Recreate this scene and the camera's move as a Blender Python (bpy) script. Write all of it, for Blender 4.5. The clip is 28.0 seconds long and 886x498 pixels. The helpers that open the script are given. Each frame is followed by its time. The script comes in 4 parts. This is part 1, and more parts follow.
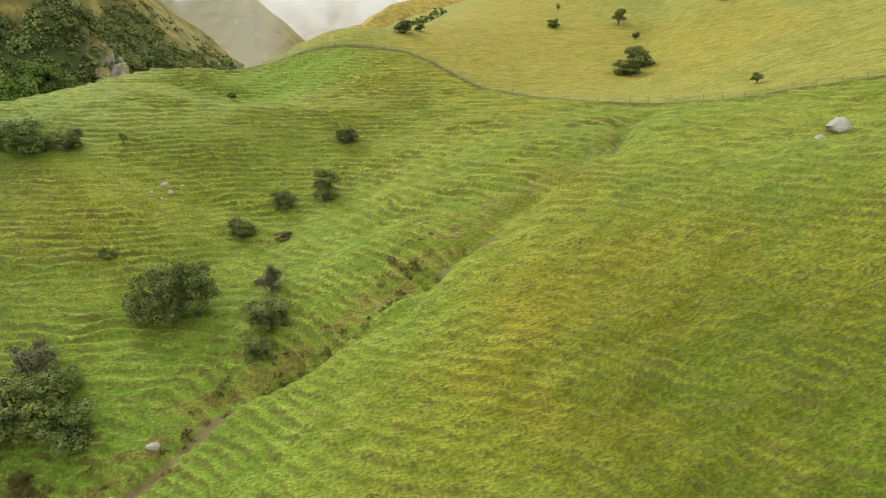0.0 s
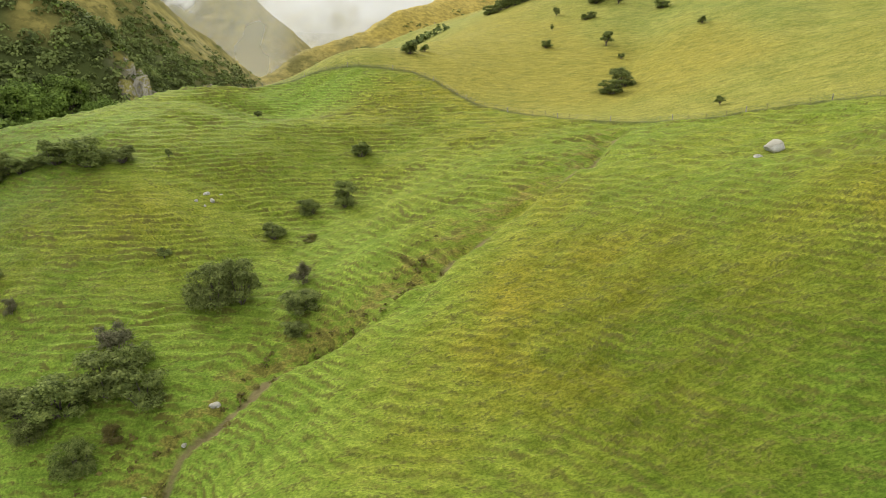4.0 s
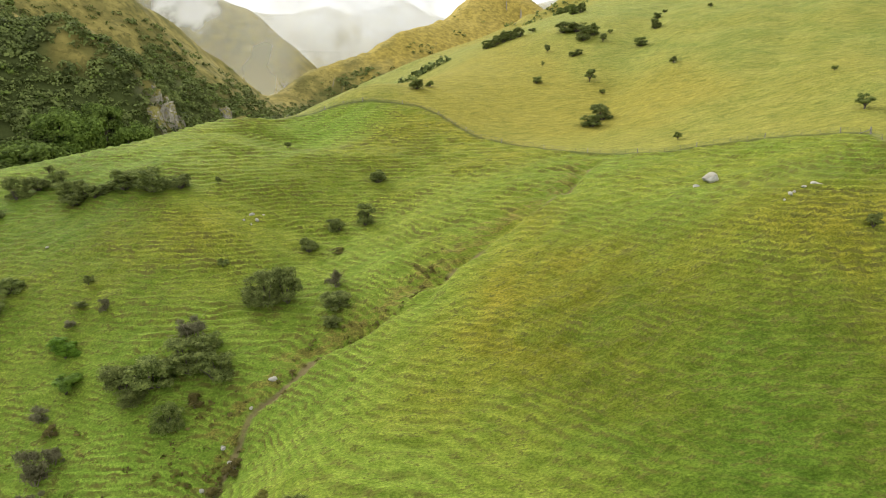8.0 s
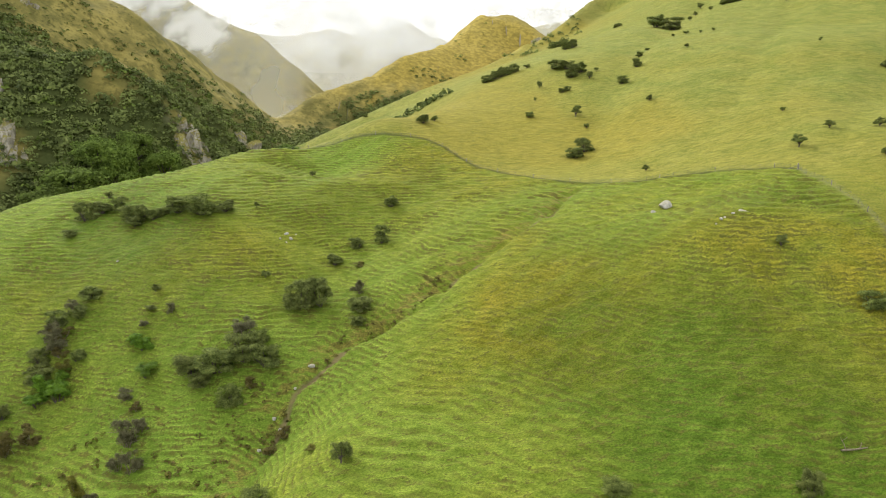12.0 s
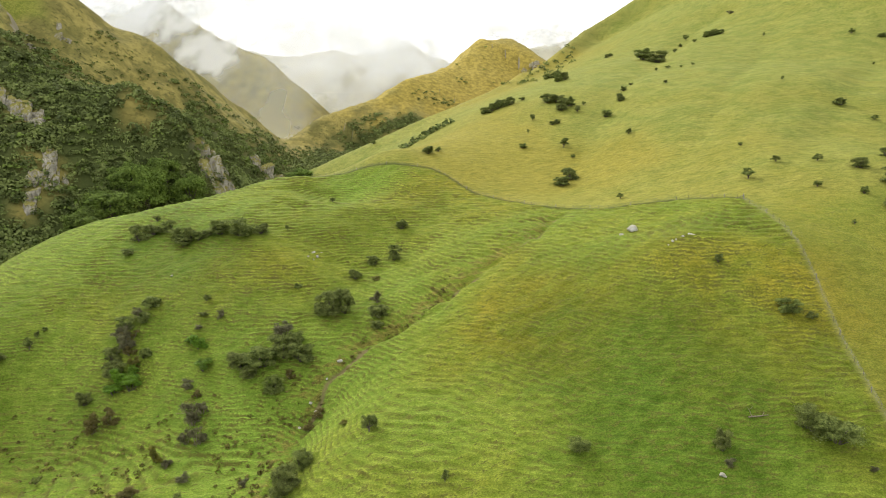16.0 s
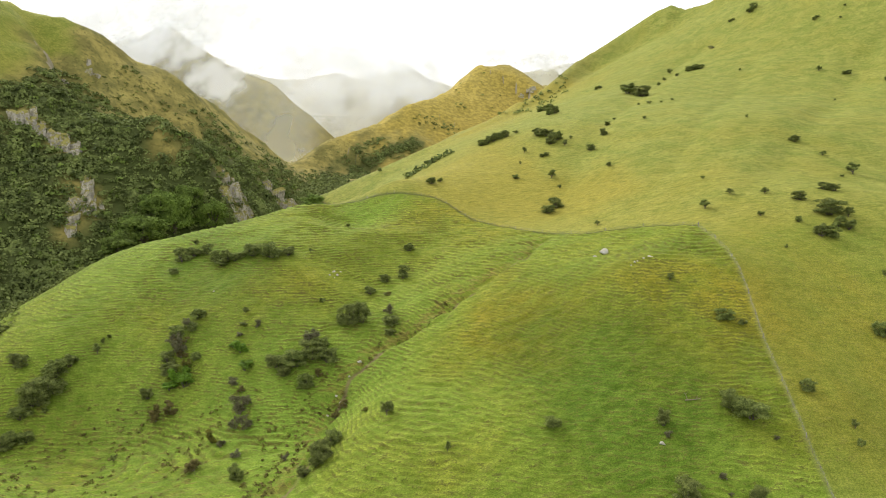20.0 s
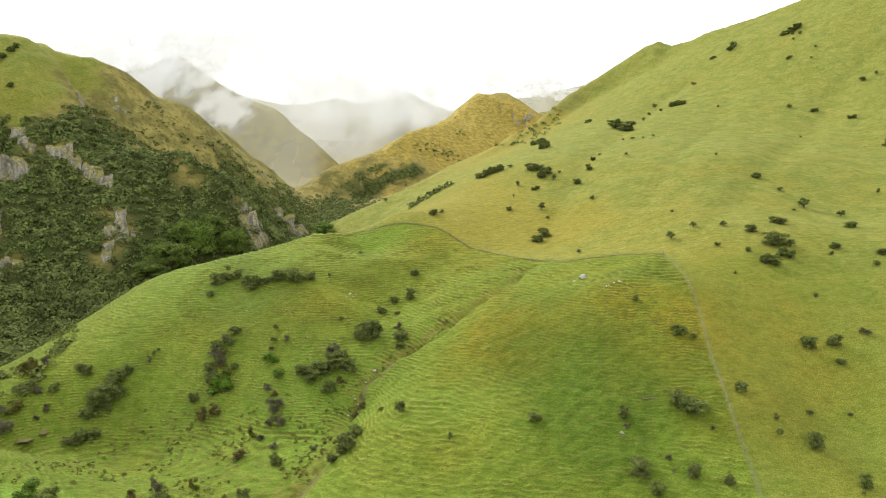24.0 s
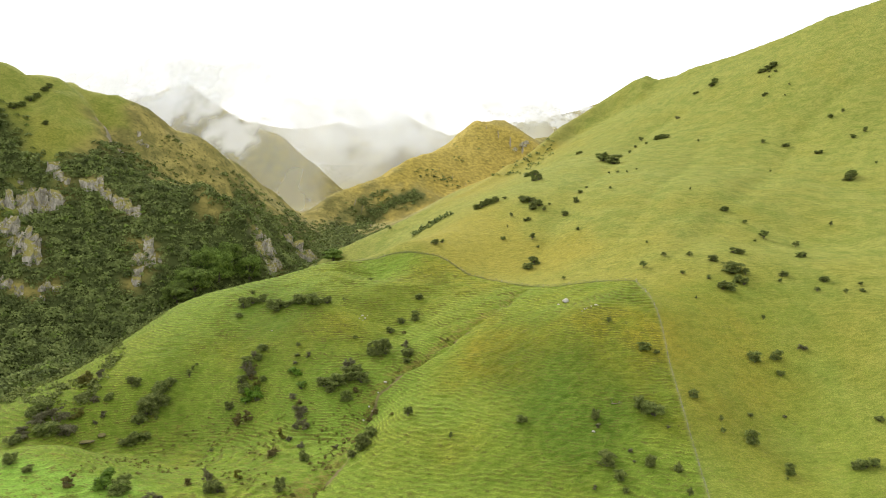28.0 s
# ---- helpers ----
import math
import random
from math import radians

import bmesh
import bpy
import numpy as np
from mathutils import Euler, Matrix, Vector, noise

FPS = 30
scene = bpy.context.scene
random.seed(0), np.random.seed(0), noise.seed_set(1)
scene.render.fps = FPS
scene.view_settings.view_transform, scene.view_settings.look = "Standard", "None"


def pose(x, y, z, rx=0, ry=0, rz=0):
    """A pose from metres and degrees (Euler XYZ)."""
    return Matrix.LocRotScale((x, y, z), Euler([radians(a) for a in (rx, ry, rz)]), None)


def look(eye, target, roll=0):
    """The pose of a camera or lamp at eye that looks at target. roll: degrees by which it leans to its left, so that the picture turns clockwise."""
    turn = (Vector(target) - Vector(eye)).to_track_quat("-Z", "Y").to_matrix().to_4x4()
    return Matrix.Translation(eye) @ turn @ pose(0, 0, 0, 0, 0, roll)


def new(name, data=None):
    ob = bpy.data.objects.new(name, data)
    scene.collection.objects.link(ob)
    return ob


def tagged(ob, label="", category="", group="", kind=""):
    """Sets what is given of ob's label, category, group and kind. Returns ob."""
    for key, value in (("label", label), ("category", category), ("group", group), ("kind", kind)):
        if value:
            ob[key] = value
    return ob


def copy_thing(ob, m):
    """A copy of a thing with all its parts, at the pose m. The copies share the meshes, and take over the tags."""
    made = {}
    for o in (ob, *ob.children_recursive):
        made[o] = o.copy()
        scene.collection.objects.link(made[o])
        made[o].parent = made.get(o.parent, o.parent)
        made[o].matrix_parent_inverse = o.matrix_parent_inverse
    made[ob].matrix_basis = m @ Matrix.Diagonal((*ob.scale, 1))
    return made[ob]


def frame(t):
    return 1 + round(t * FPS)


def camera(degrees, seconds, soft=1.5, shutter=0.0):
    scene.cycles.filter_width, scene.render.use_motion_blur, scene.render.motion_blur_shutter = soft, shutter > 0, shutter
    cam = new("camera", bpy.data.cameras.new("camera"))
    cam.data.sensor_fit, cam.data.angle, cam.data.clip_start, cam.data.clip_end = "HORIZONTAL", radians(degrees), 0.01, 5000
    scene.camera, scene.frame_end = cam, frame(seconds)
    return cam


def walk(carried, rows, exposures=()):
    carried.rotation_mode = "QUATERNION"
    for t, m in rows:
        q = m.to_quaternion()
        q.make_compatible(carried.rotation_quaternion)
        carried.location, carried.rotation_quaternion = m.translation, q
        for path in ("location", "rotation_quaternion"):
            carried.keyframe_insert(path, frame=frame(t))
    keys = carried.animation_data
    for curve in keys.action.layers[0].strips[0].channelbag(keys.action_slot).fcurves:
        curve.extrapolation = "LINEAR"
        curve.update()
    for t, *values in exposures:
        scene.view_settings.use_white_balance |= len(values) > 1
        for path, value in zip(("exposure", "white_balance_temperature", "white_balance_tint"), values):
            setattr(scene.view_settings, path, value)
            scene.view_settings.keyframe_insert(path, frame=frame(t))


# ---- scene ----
cam = camera(72.207, 28.0, 1.0)
PATH = [  # seconds, x, y, z, heading, tilt, roll
    (0.0, 5.15, 195.00, 65.19, 0.265, -13.549, 0.002),
    (1.0, 5.20, 192.52, 65.67, 0.166, -13.505, -0.036),
    (2.0, 5.17, 188.96, 66.32, 0.093, -13.417, -0.072),
    (3.0, 5.10, 184.54, 67.28, 0.048, -13.329, -0.067),
    (4.0, 5.00, 179.61, 68.34, 0.029, -13.244, -0.033),
    (5.0, 4.82, 174.19, 69.52, 0.024, -13.282, 0.001),
    (6.0, 4.67, 168.54, 70.73, -0.008, -13.064, 0.010),
    (7.0, 4.51, 162.54, 71.98, -0.051, -12.523, -0.028),
    (8.0, 4.30, 156.33, 73.15, -0.059, -11.952, -0.054),
    (9.0, 4.24, 150.04, 74.30, -0.098, -11.461, -0.018),
    (10.0, 4.09, 143.66, 75.37, -0.125, -10.993, -0.013),
    (11.0, 3.76, 137.26, 76.42, -0.135, -10.616, -0.005),
    (12.0, 3.54, 130.71, 77.64, -0.154, -10.291, 0.014),
    (13.0, 3.28, 124.11, 78.98, -0.178, -9.949, 0.028),
    (14.0, 2.83, 117.56, 80.39, -0.185, -9.587, 0.032),
    (15.0, 2.68, 110.30, 81.60, -0.209, -9.189, 0.013),
    (16.0, 2.71, 102.52, 82.73, -0.229, -8.746, 0.005),
    (17.0, 2.59, 94.66, 83.89, -0.222, -8.277, -0.006),
    (18.0, 2.31, 86.89, 85.24, -0.195, -7.832, -0.014),
    (19.0, 2.12, 78.91, 86.56, -0.193, -7.411, -0.012),
    (20.0, 1.97, 70.62, 87.79, -0.182, -6.938, 0.017),
    (21.0, 1.52, 62.22, 89.24, -0.154, -6.457, 0.038),
    (22.0, 1.21, 53.69, 90.77, -0.124, -5.959, 0.048),
    (23.0, 1.15, 44.94, 92.31, -0.123, -5.460, 0.067),
    (24.0, 0.97, 36.25, 93.76, -0.100, -4.956, 0.052),
    (25.0, 0.76, 27.51, 95.18, -0.066, -4.490, 0.058),
    (26.0, 0.71, 18.46, 96.61, -0.089, -3.949, 0.013),
    (27.0, 0.55, 9.28, 98.20, -0.074, -3.426, -0.016),
    (28.0, 0.00, 0.00, 100.01, -0.002, -2.995, 0.050),
]


def aim(x, y, z, heading, tilt, roll):
    return pose(x, y, z, 90 + tilt, 0, -heading) @ pose(0, 0, 0, 0, 0, roll)


walk(cam, [(row[0], aim(*row[1:])) for row in PATH])

# ---- light: a bright overcast day ----
world = bpy.data.worlds.new("overcast_sky")
scene.world = world
world.use_nodes = True
wn = world.node_tree
wn.nodes.clear()
sky = wn.nodes.new("ShaderNodeTexSky")
sky.sky_type = "NISHITA"
sky.sun_disc = False
sky.sun_elevation = radians(35)
sky.sun_rotation = radians(-44)
sky.dust_density = 6.0
veil = wn.nodes.new("ShaderNodeMixRGB")
veil.inputs[0].default_value = 0.9
veil.inputs[2].default_value = (8.1, 8.08, 8.05, 1)
backing = wn.nodes.new("ShaderNodeBackground")
backing.inputs[1].default_value = 0.14
wout = wn.nodes.new("ShaderNodeOutputWorld")
wn.links.new(sky.outputs[0], veil.inputs[1])
wn.links.new(veil.outputs[0], backing.inputs[0])
wn.links.new(backing.outputs[0], wout.inputs[0])

sun_data = bpy.data.lights.new("sun", "SUN")
sun_data.energy = 2.5
sun_data.angle = radians(26)
sun_data.color = (1.0, 0.96, 0.88)
sun = new("sun", sun_data)
sun.matrix_world = look((-210, 370, 215), (0, 150, 0))
scene.view_settings.exposure = 0.55

# ---- materials ----
MAT = {}


class Graph:
    """Short hand for building a node material."""

    def __init__(self, name, rough=0.9):
        self.mat = bpy.data.materials.new(name)
        self.mat.use_nodes = True
        self.tree = self.mat.node_tree
        self.bsdf = self.tree.nodes["Principled BSDF"]
        self.bsdf.inputs["Roughness"].default_value = rough
        self.bsdf.inputs["Specular IOR Level"].default_value = 0.25
        self.pos = self.tree.nodes.new("ShaderNodeNewGeometry").outputs["Position"]
        MAT[name] = self.mat

    def node(self, kind, **inputs):
        n = self.tree.nodes.new(kind)
        return n

    def link(self, a, b):
        if isinstance(a, (int, float)):
            b.default_value = a
        elif isinstance(a, tuple):
            b.default_value = (*a, 1) if len(a) == 3 else a
        else:
            self.tree.links.new(a, b)

    def noise(self, scale, detail=4, rough=0.55, stretch=None, where=None):
        n = self.node("ShaderNodeTexNoise")
        n.inputs["Scale"].default_value, n.inputs["Detail"].default_value, n.inputs["Roughness"].default_value = scale, detail, rough
        src = where or self.pos
        if stretch:
            m = self.node("ShaderNodeMapping")
            m.inputs["Scale"].default_value = stretch
            self.link(src, m.inputs["Vector"])
            src = m.outputs[0]
        self.link(src, n.inputs["Vector"])
        return n.outputs["Fac"]

    def ramp(self, value, a, b, lo=0.0, hi=1.0):
        n = self.node("ShaderNodeMapRange")
        n.interpolation_type = "SMOOTHSTEP"
        self.link(value, n.inputs[0])
        for k, v in enumerate((a, b, lo, hi)):
            n.inputs[k + 1].default_value = v
        return n.outputs[0]

    def math(self, op, a, b=0.0):
        n = self.node("ShaderNodeMath")
        n.operation = op
        self.link(a, n.inputs[0])
        self.link(b, n.inputs[1])
        return n.outputs[0]

    def mix(self, fac, a, b, blend="MIX"):
        n = self.node("ShaderNodeMix")
        n.data_type, n.blend_type = "RGBA", blend
        self.link(fac, n.inputs[0])
        self.link(a, n.inputs[6])
        self.link(b, n.inputs[7])
        return n.outputs[2]

    def attribute(self, name):
        n = self.node("ShaderNodeAttribute")
        n.attribute_name = name
        return n.outputs["Fac"]

    def island(self):
        return self.tree.nodes.new("ShaderNodeNewGeometry").outputs["Random Per Island"]

    def each(self):
        return self.node("ShaderNodeObjectInfo").outputs["Random"]

    def colour(self, value):
        self.link(value, self.bsdf.inputs["Base Color"])

    def bump(self, value, height, strength=0.6):
        n = self.node("ShaderNodeBump")
        n.inputs["Strength"].default_value, n.inputs["Distance"].default_value = strength, height
        self.link(value, n.inputs["Height"])
        self.link(n.outputs[0], self.bsdf.inputs["Normal"])


def land_material():
    g = Graph("land", 0.95)
    g.bsdf.inputs["Specular IOR Level"].default_value = 0.13
    home, wood, tuss, bare, steep = (g.attribute(k) for k in ("paddock", "wood", "tussock", "bare", "steep"))
    gold_at, phase, tier, top_strip, worn, rough_at, vivid = (g.attribute(k) for k in ("gold", "phase", "tier", "top_strip", "worn", "rough", "vivid"))
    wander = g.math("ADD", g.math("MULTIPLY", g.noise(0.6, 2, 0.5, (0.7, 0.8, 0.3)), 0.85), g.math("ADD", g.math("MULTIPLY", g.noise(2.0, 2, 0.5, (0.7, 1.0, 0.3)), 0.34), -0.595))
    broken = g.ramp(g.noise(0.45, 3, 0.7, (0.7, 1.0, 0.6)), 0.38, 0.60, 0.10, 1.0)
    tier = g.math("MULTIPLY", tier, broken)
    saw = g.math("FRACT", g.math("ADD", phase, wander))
    riser_shade = g.math("MULTIPLY", g.math("MULTIPLY", g.ramp(saw, 0.55, 0.76), g.ramp(saw, 0.88, 1.0, 1.0, 0.0)), tier)
    lip_light = g.math("MULTIPLY", g.math("MULTIPLY", g.ramp(saw, 0.0, 0.08), g.ramp(saw, 0.10, 0.50, 1.0, 0.0)), tier)
    mid, small = g.noise(0.11, 4), g.noise(0.42, 4, 0.6, (0.7, 1.1, 0.4))
    tuft, tiny = g.noise(0.85, 4, 0.62, (0.55, 1.3, 0.6)), g.noise(3.4, 4, 0.72, (0.8, 1.2, 0.5))
    # home paddock: fresh green, yellowed over broad patches, brown thatch in small hollows
    fresh = g.mix(g.ramp(small, 0.34, 0.66), (0.106, 0.156, 0.015), (0.158, 0.212, 0.026))
    gold = g.mix(g.ramp(small, 0.34, 0.66), (0.158, 0.148, 0.012), (0.224, 0.196, 0.020))
    field = g.mix(g.math("MULTIPLY", gold_at, g.ramp(mid, 0.25, 0.6, 0.45, 1.0)), fresh, gold)
    # slopes turned from the sun are darkened in the grass colour itself
    field = g.mix(g.attribute("flank_shade"), field, g.mix(1.0, field, (0.58, 0.68, 0.54), "MULTIPLY"))
    field = g.mix(vivid, field, (0.16, 0.27, 0.035))
    field = g.mix(1.0, field, g.mix(g.ramp(tuft, 0.38, 0.62), (0.86, 0.88, 0.84), (1.13, 1.12, 1.15)), "MULTIPLY")
    patchy = g.math("ADD", g.math("MULTIPLY", tuft, 0.5), g.math("MULTIPLY", small, 0.5))
    thatch = g.ramp(g.math("ADD", patchy, g.math("MULTIPLY", rough_at, 0.24)), 0.64, 0.76, 0, 0.75)
    field = g.mix(thatch, field, g.mix(tiny, (0.100, 0.074, 0.020), (0.190, 0.145, 0.035)))
    # darker tussocks of coarse grass
    coarse = g.ramp(g.math("ADD", g.math("MULTIPLY", tuft, 0.65), g.math("MULTIPLY", g.noise(2.6, 3, 0.6, (0.7, 1.3, 0.6)), 0.35)), 0.52, 0.60, 0, 0.8)
    field = g.mix(coarse, field, g.mix(tiny, (0.054, 0.068, 0.012), (0.112, 0.106, 0.022)))
    # beyond the fence: drier, paler grass
    dry = g.mix(g.ramp(mid, 0.3, 0.7), (0.142, 0.166, 0.028), (0.202, 0.208, 0.044))
    dry = g.mix(g.math("MULTIPLY", gold_at, 0.75), dry, (0.222, 0.186, 0.027))
    dry = g.mix(g.ramp(g.noise(0.30, 5, 0.7, (0.5, 1.0, 0.6)), 0.50, 0.68, 0, 0.4), dry, (0.11, 0.12, 0.018))
    streak = g.math("ADD", g.math("MULTIPLY", g.noise(0.8, 5, 0.75, (0.35, 1.0, 0.9)), 0.6), g.math("MULTIPLY", tuft, 0.4))
    dry = g.mix(1.0, dry, g.mix(g.ramp(streak, 0.38, 0.62), (0.76, 0.79, 0.74), (1.20, 1.18, 1.20)), "MULTIPLY")
    col = g.mix(home, dry, field)
    col = g.mix(1.0, col, g.mix(g.ramp(tiny, 0.36, 0.64), (0.70, 0.74, 0.66), (1.32, 1.29, 1.30)), "MULTIPLY")
    # terrace light and shade painted in: lips lightened, risers dark beyond their brown thatch
    col = g.mix(g.math("MULTIPLY", lip_light, 0.8), col, g.mix(1.0, col, (1.42, 1.42, 1.42), "MULTIPLY"))
    col = g.mix(g.math("MULTIPLY", riser_shade, g.ramp(small, 0.30, 0.62, 0.5, 0.95)), col, g.mix(tiny, (0.056, 0.064, 0.012), (0.116, 0.096, 0.022)))
    # dark strip along the top fence
    col = g.mix(g.math("MULTIPLY", top_strip, 0.7), col, (0.035, 0.042, 0.014))
    col = g.mix(g.math("MULTIPLY", worn, 0.35), col, (0.21, 0.21, 0.085))
    # tussock of the high slopes
    tan = g.mix(g.ramp(g.noise(0.05, 6, 0.65), 0.38, 0.62), (0.138, 0.128, 0.036), (0.275, 0.236, 0.070))
    tan = g.mix(g.ramp(g.noise(0.25, 5, 0.7), 0.50, 0.64, 0, 0.75), tan, (0.060, 0.062, 0.018))
    tan = g.mix(g.ramp(g.noise(0.045, 6, 0.7), 0.50, 0.60, 0, 0.55), tan, g.mix(tiny, (0.055, 0.062, 0.016), (0.11, 0.105, 0.028)))
    tan = g.mix(g.math("MULTIPLY", g.ramp(g.noise(0.006, 3), 0.40, 0.60), 0.2), tan, g.mix(g.noise(0.06, 5, 0.6), (0.16, 0.115, 0.03), (0.34, 0.235, 0.055)))
    tan = g.mix(g.ramp(gold_at, 0.35, 1.0, 0.0, 0.8), tan, g.mix(g.ramp(g.noise(0.12, 5, 0.7), 0.35, 0.65), (0.20, 0.155, 0.028), (0.39, 0.30, 0.060)))
    col = g.mix(tuss, col, tan)
    scree = g.mix(g.noise(0.5, 6, 0.7), (0.15, 0.13, 0.085), (0.30, 0.27, 0.19))
    col = g.mix(g.math("MULTIPLY", tuss, g.ramp(g.math("ADD", steep, g.math("MULTIPLY", g.noise(0.08, 5), 0.5)), 0.93, 1.02)), col, scree)
    soil = g.mix(g.noise(0.8, 5, 0.6), (0.032, 0.046, 0.013), (0.080, 0.095, 0.026))
    col = g.mix(wood, col, soil)
    col = g.mix(g.ramp(bare, 0.5, 0.95, 0.0, 0.9), col, g.mix(small, (0.095, 0.076, 0.032), (0.20, 0.155, 0.078)))
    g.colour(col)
    mounds = g.math("MULTIPLY", g.math("ADD", g.math("MULTIPLY", small, 0.5), g.math("MULTIPLY", tuft, 0.75)), g.ramp(home, 0.0, 1.0, 0.45, 1.0))
    g.bump(g.math("ADD", mounds, g.math("MULTIPLY", tiny, 0.30)), 0.60, 0.9)


def leaf_material(name, dark, light, rough=0.6, patch=0.9, thin=0.22):
    g = Graph(name, rough)
    g.bsdf.inputs["Specular IOR Level"].default_value = 0.08
    base = g.mix(g.island(), dark, light)
    tint = g.mix(g.ramp(g.noise(patch, 4, 0.6), 0.36, 0.64), tuple(0.62 * c for c in dark), tuple(1.1 * c for c in light))
    col = g.mix(0.55, base, tint)
    col = g.mix(g.ramp(g.each(), 0, 1, 0, 0.25), col, (0.085, 0.070, 0.032))
    g.colour(col)
    through_leaf, both = g.node("ShaderNodeBsdfTranslucent"), g.node("ShaderNodeMixShader")
    g.link(col, through_leaf.inputs[0])
    both.inputs[0].default_value = thin
    g.link(g.bsdf.outputs[0], both.inputs[1])
    g.link(through_leaf.outputs[0], both.inputs[2])
    g.link(both.outputs[0], g.tree.nodes["Material Output"].inputs[0])


def wood_material(name, dark, light):
    g = Graph(name, 0.85)
    n = g.noise(6, 5, 0.65, (1, 1, 0.25))
    g.colour(g.mix(g.ramp(n, 0.3, 0.7), dark, light))
    g.bump(n, 0.02)


def rock_material(name, dark, light, moss):
    g = Graph(name, 0.9)
    n, fine = g.noise(0.35, 8, 0.68, (1, 1, 0.45)), g.noise(2.6, 6, 0.7)
    col = g.mix(g.ramp(n, 0.32, 0.66), dark, light)
    col = g.mix(g.ramp(fine, 0.55, 0.72, 0, 0.7), col, tuple(0.45 * c for c in dark))
    up = g.node("ShaderNodeSeparateXYZ")
    g.link(g.tree.nodes.new("ShaderNodeNewGeometry").outputs["Normal"], up.inputs[0])
    ledge = g.math("ADD", g.math("MULTIPLY", up.outputs[2], 0.5), g.math("MULTIPLY", g.noise(0.5, 4, 0.6), 0.8))
    col = g.mix(g.ramp(ledge, 0.48, 0.66), col, moss)
    g.colour(col)
    g.bump(g.math("ADD", fine, g.math("MULTIPLY", n, 2)), 0.6, 0.9)


land_material()
leaf_material("leaf_dark", (0.054, 0.080, 0.020), (0.235, 0.280, 0.072), 0.8)
leaf_material("leaf_grey", (0.066, 0.068, 0.034), (0.185, 0.180, 0.092), 0.8)
leaf_material("leaf_olive", (0.075, 0.085, 0.014), (0.19, 0.18, 0.03))
leaf_material("leaf_fresh", (0.06, 0.14, 0.012), (0.16, 0.28, 0.025))
leaf_material("leaf_brown", (0.074, 0.066, 0.020), (0.175, 0.148, 0.045), 0.8)
leaf_material("leaf_valley", (0.050, 0.076, 0.022), (0.235, 0.285, 0.085), 0.8, 0.11)
leaf_material("leaf_wood", (0.050, 0.092, 0.017), (0.22, 0.31, 0.058), 0.8, 0.3)
wood_material("bark", (0.045, 0.036, 0.028), (0.13, 0.11, 0.09))
wood_material("weathered_timber", (0.12, 0.11, 0.095), (0.30, 0.28, 0.25))
wood_material("dead_wood", (0.11, 0.09, 0.055), (0.24, 0.205, 0.14))
rock_material("grey_rock", (0.18, 0.165, 0.13), (0.47, 0.435, 0.365), (0.23, 0.21, 0.055))
rock_material("pale_rock", (0.36, 0.35, 0.31), (0.66, 0.64, 0.58), (0.42, 0.40, 0.32))
rock_material("slab_rock", (0.115, 0.090, 0.072), (0.27, 0.225, 0.185), (0.15, 0.135, 0.045))
wire = Graph("galvanised_wire", 0.45)
wire.colour(wire.mix(wire.noise(3.0, 3), (0.08, 0.08, 0.075), (0.16, 0.16, 0.15)))
wire.bsdf.inputs["Metallic"].default_value = 0.2
steel = Graph("rusty_standard", 0.7)
steel.colour(steel.mix(steel.noise(5.0, 4), (0.06, 0.045, 0.035), (0.16, 0.12, 0.09)))

# ---- the lie of the land ----
def swell(x, y, length, width, turn, height):
    """One rounded rise or hollow of the land, as a function of plan arrays."""
    ct, st = math.cos(turn), math.sin(turn)

    def rise(px, py):
        u, v = ct * (px - x) + st * (py - y), ct * (py - y) - st * (px - x)
        return height * np.exp(-0.5 * ((u / length) ** 2 + (v / width) ** 2))
    return rise


BASE = (13.2, 0.0246, 0.1095)  # height at the origin, rise to the east and to the north
NEAR_FORMS = [  # knolls (+) and hollows (-): x, y, length, width, turn, height
    swell(-3, 82, 53.5, 46.7, -0.03, -21.64),
    swell(135, 83, 50.9, 25.5, 0.03, -9.46),
    swell(-181, 97, 50.8, 51.6, 0.40, -16.31),
    swell(-139, 156, 36.8, 22.0, 0.04, -5.98),
    swell(-67, 159, 33.1, 25.5, -0.05, -11.62),
    swell(113, 159, 45.2, 44.9, 0.64, -23.26),
    swell(-12, 175, 18.0, 18.0, 0.00, -1.80),
    swell(128, 175, 12.0, 12.0, 0.00, 2.18),
    swell(26, 179, 29.3, 29.2, 1.03, -16.08),
    swell(-38, 203, 27.6, 31.5, 0.23, -14.61),
    swell(118, 204, 12.0, 12.0, 0.00, -2.48),
    swell(89, 204, 12.0, 12.0, 0.00, 1.58),
    swell(22, 204, 12.0, 12.0, 0.00, 1.64),
    swell(-132, 204, 12.0, 12.0, 0.00, 5.22),
    swell(-16, 213, 12.0, 12.0, 0.00, 3.04),
]
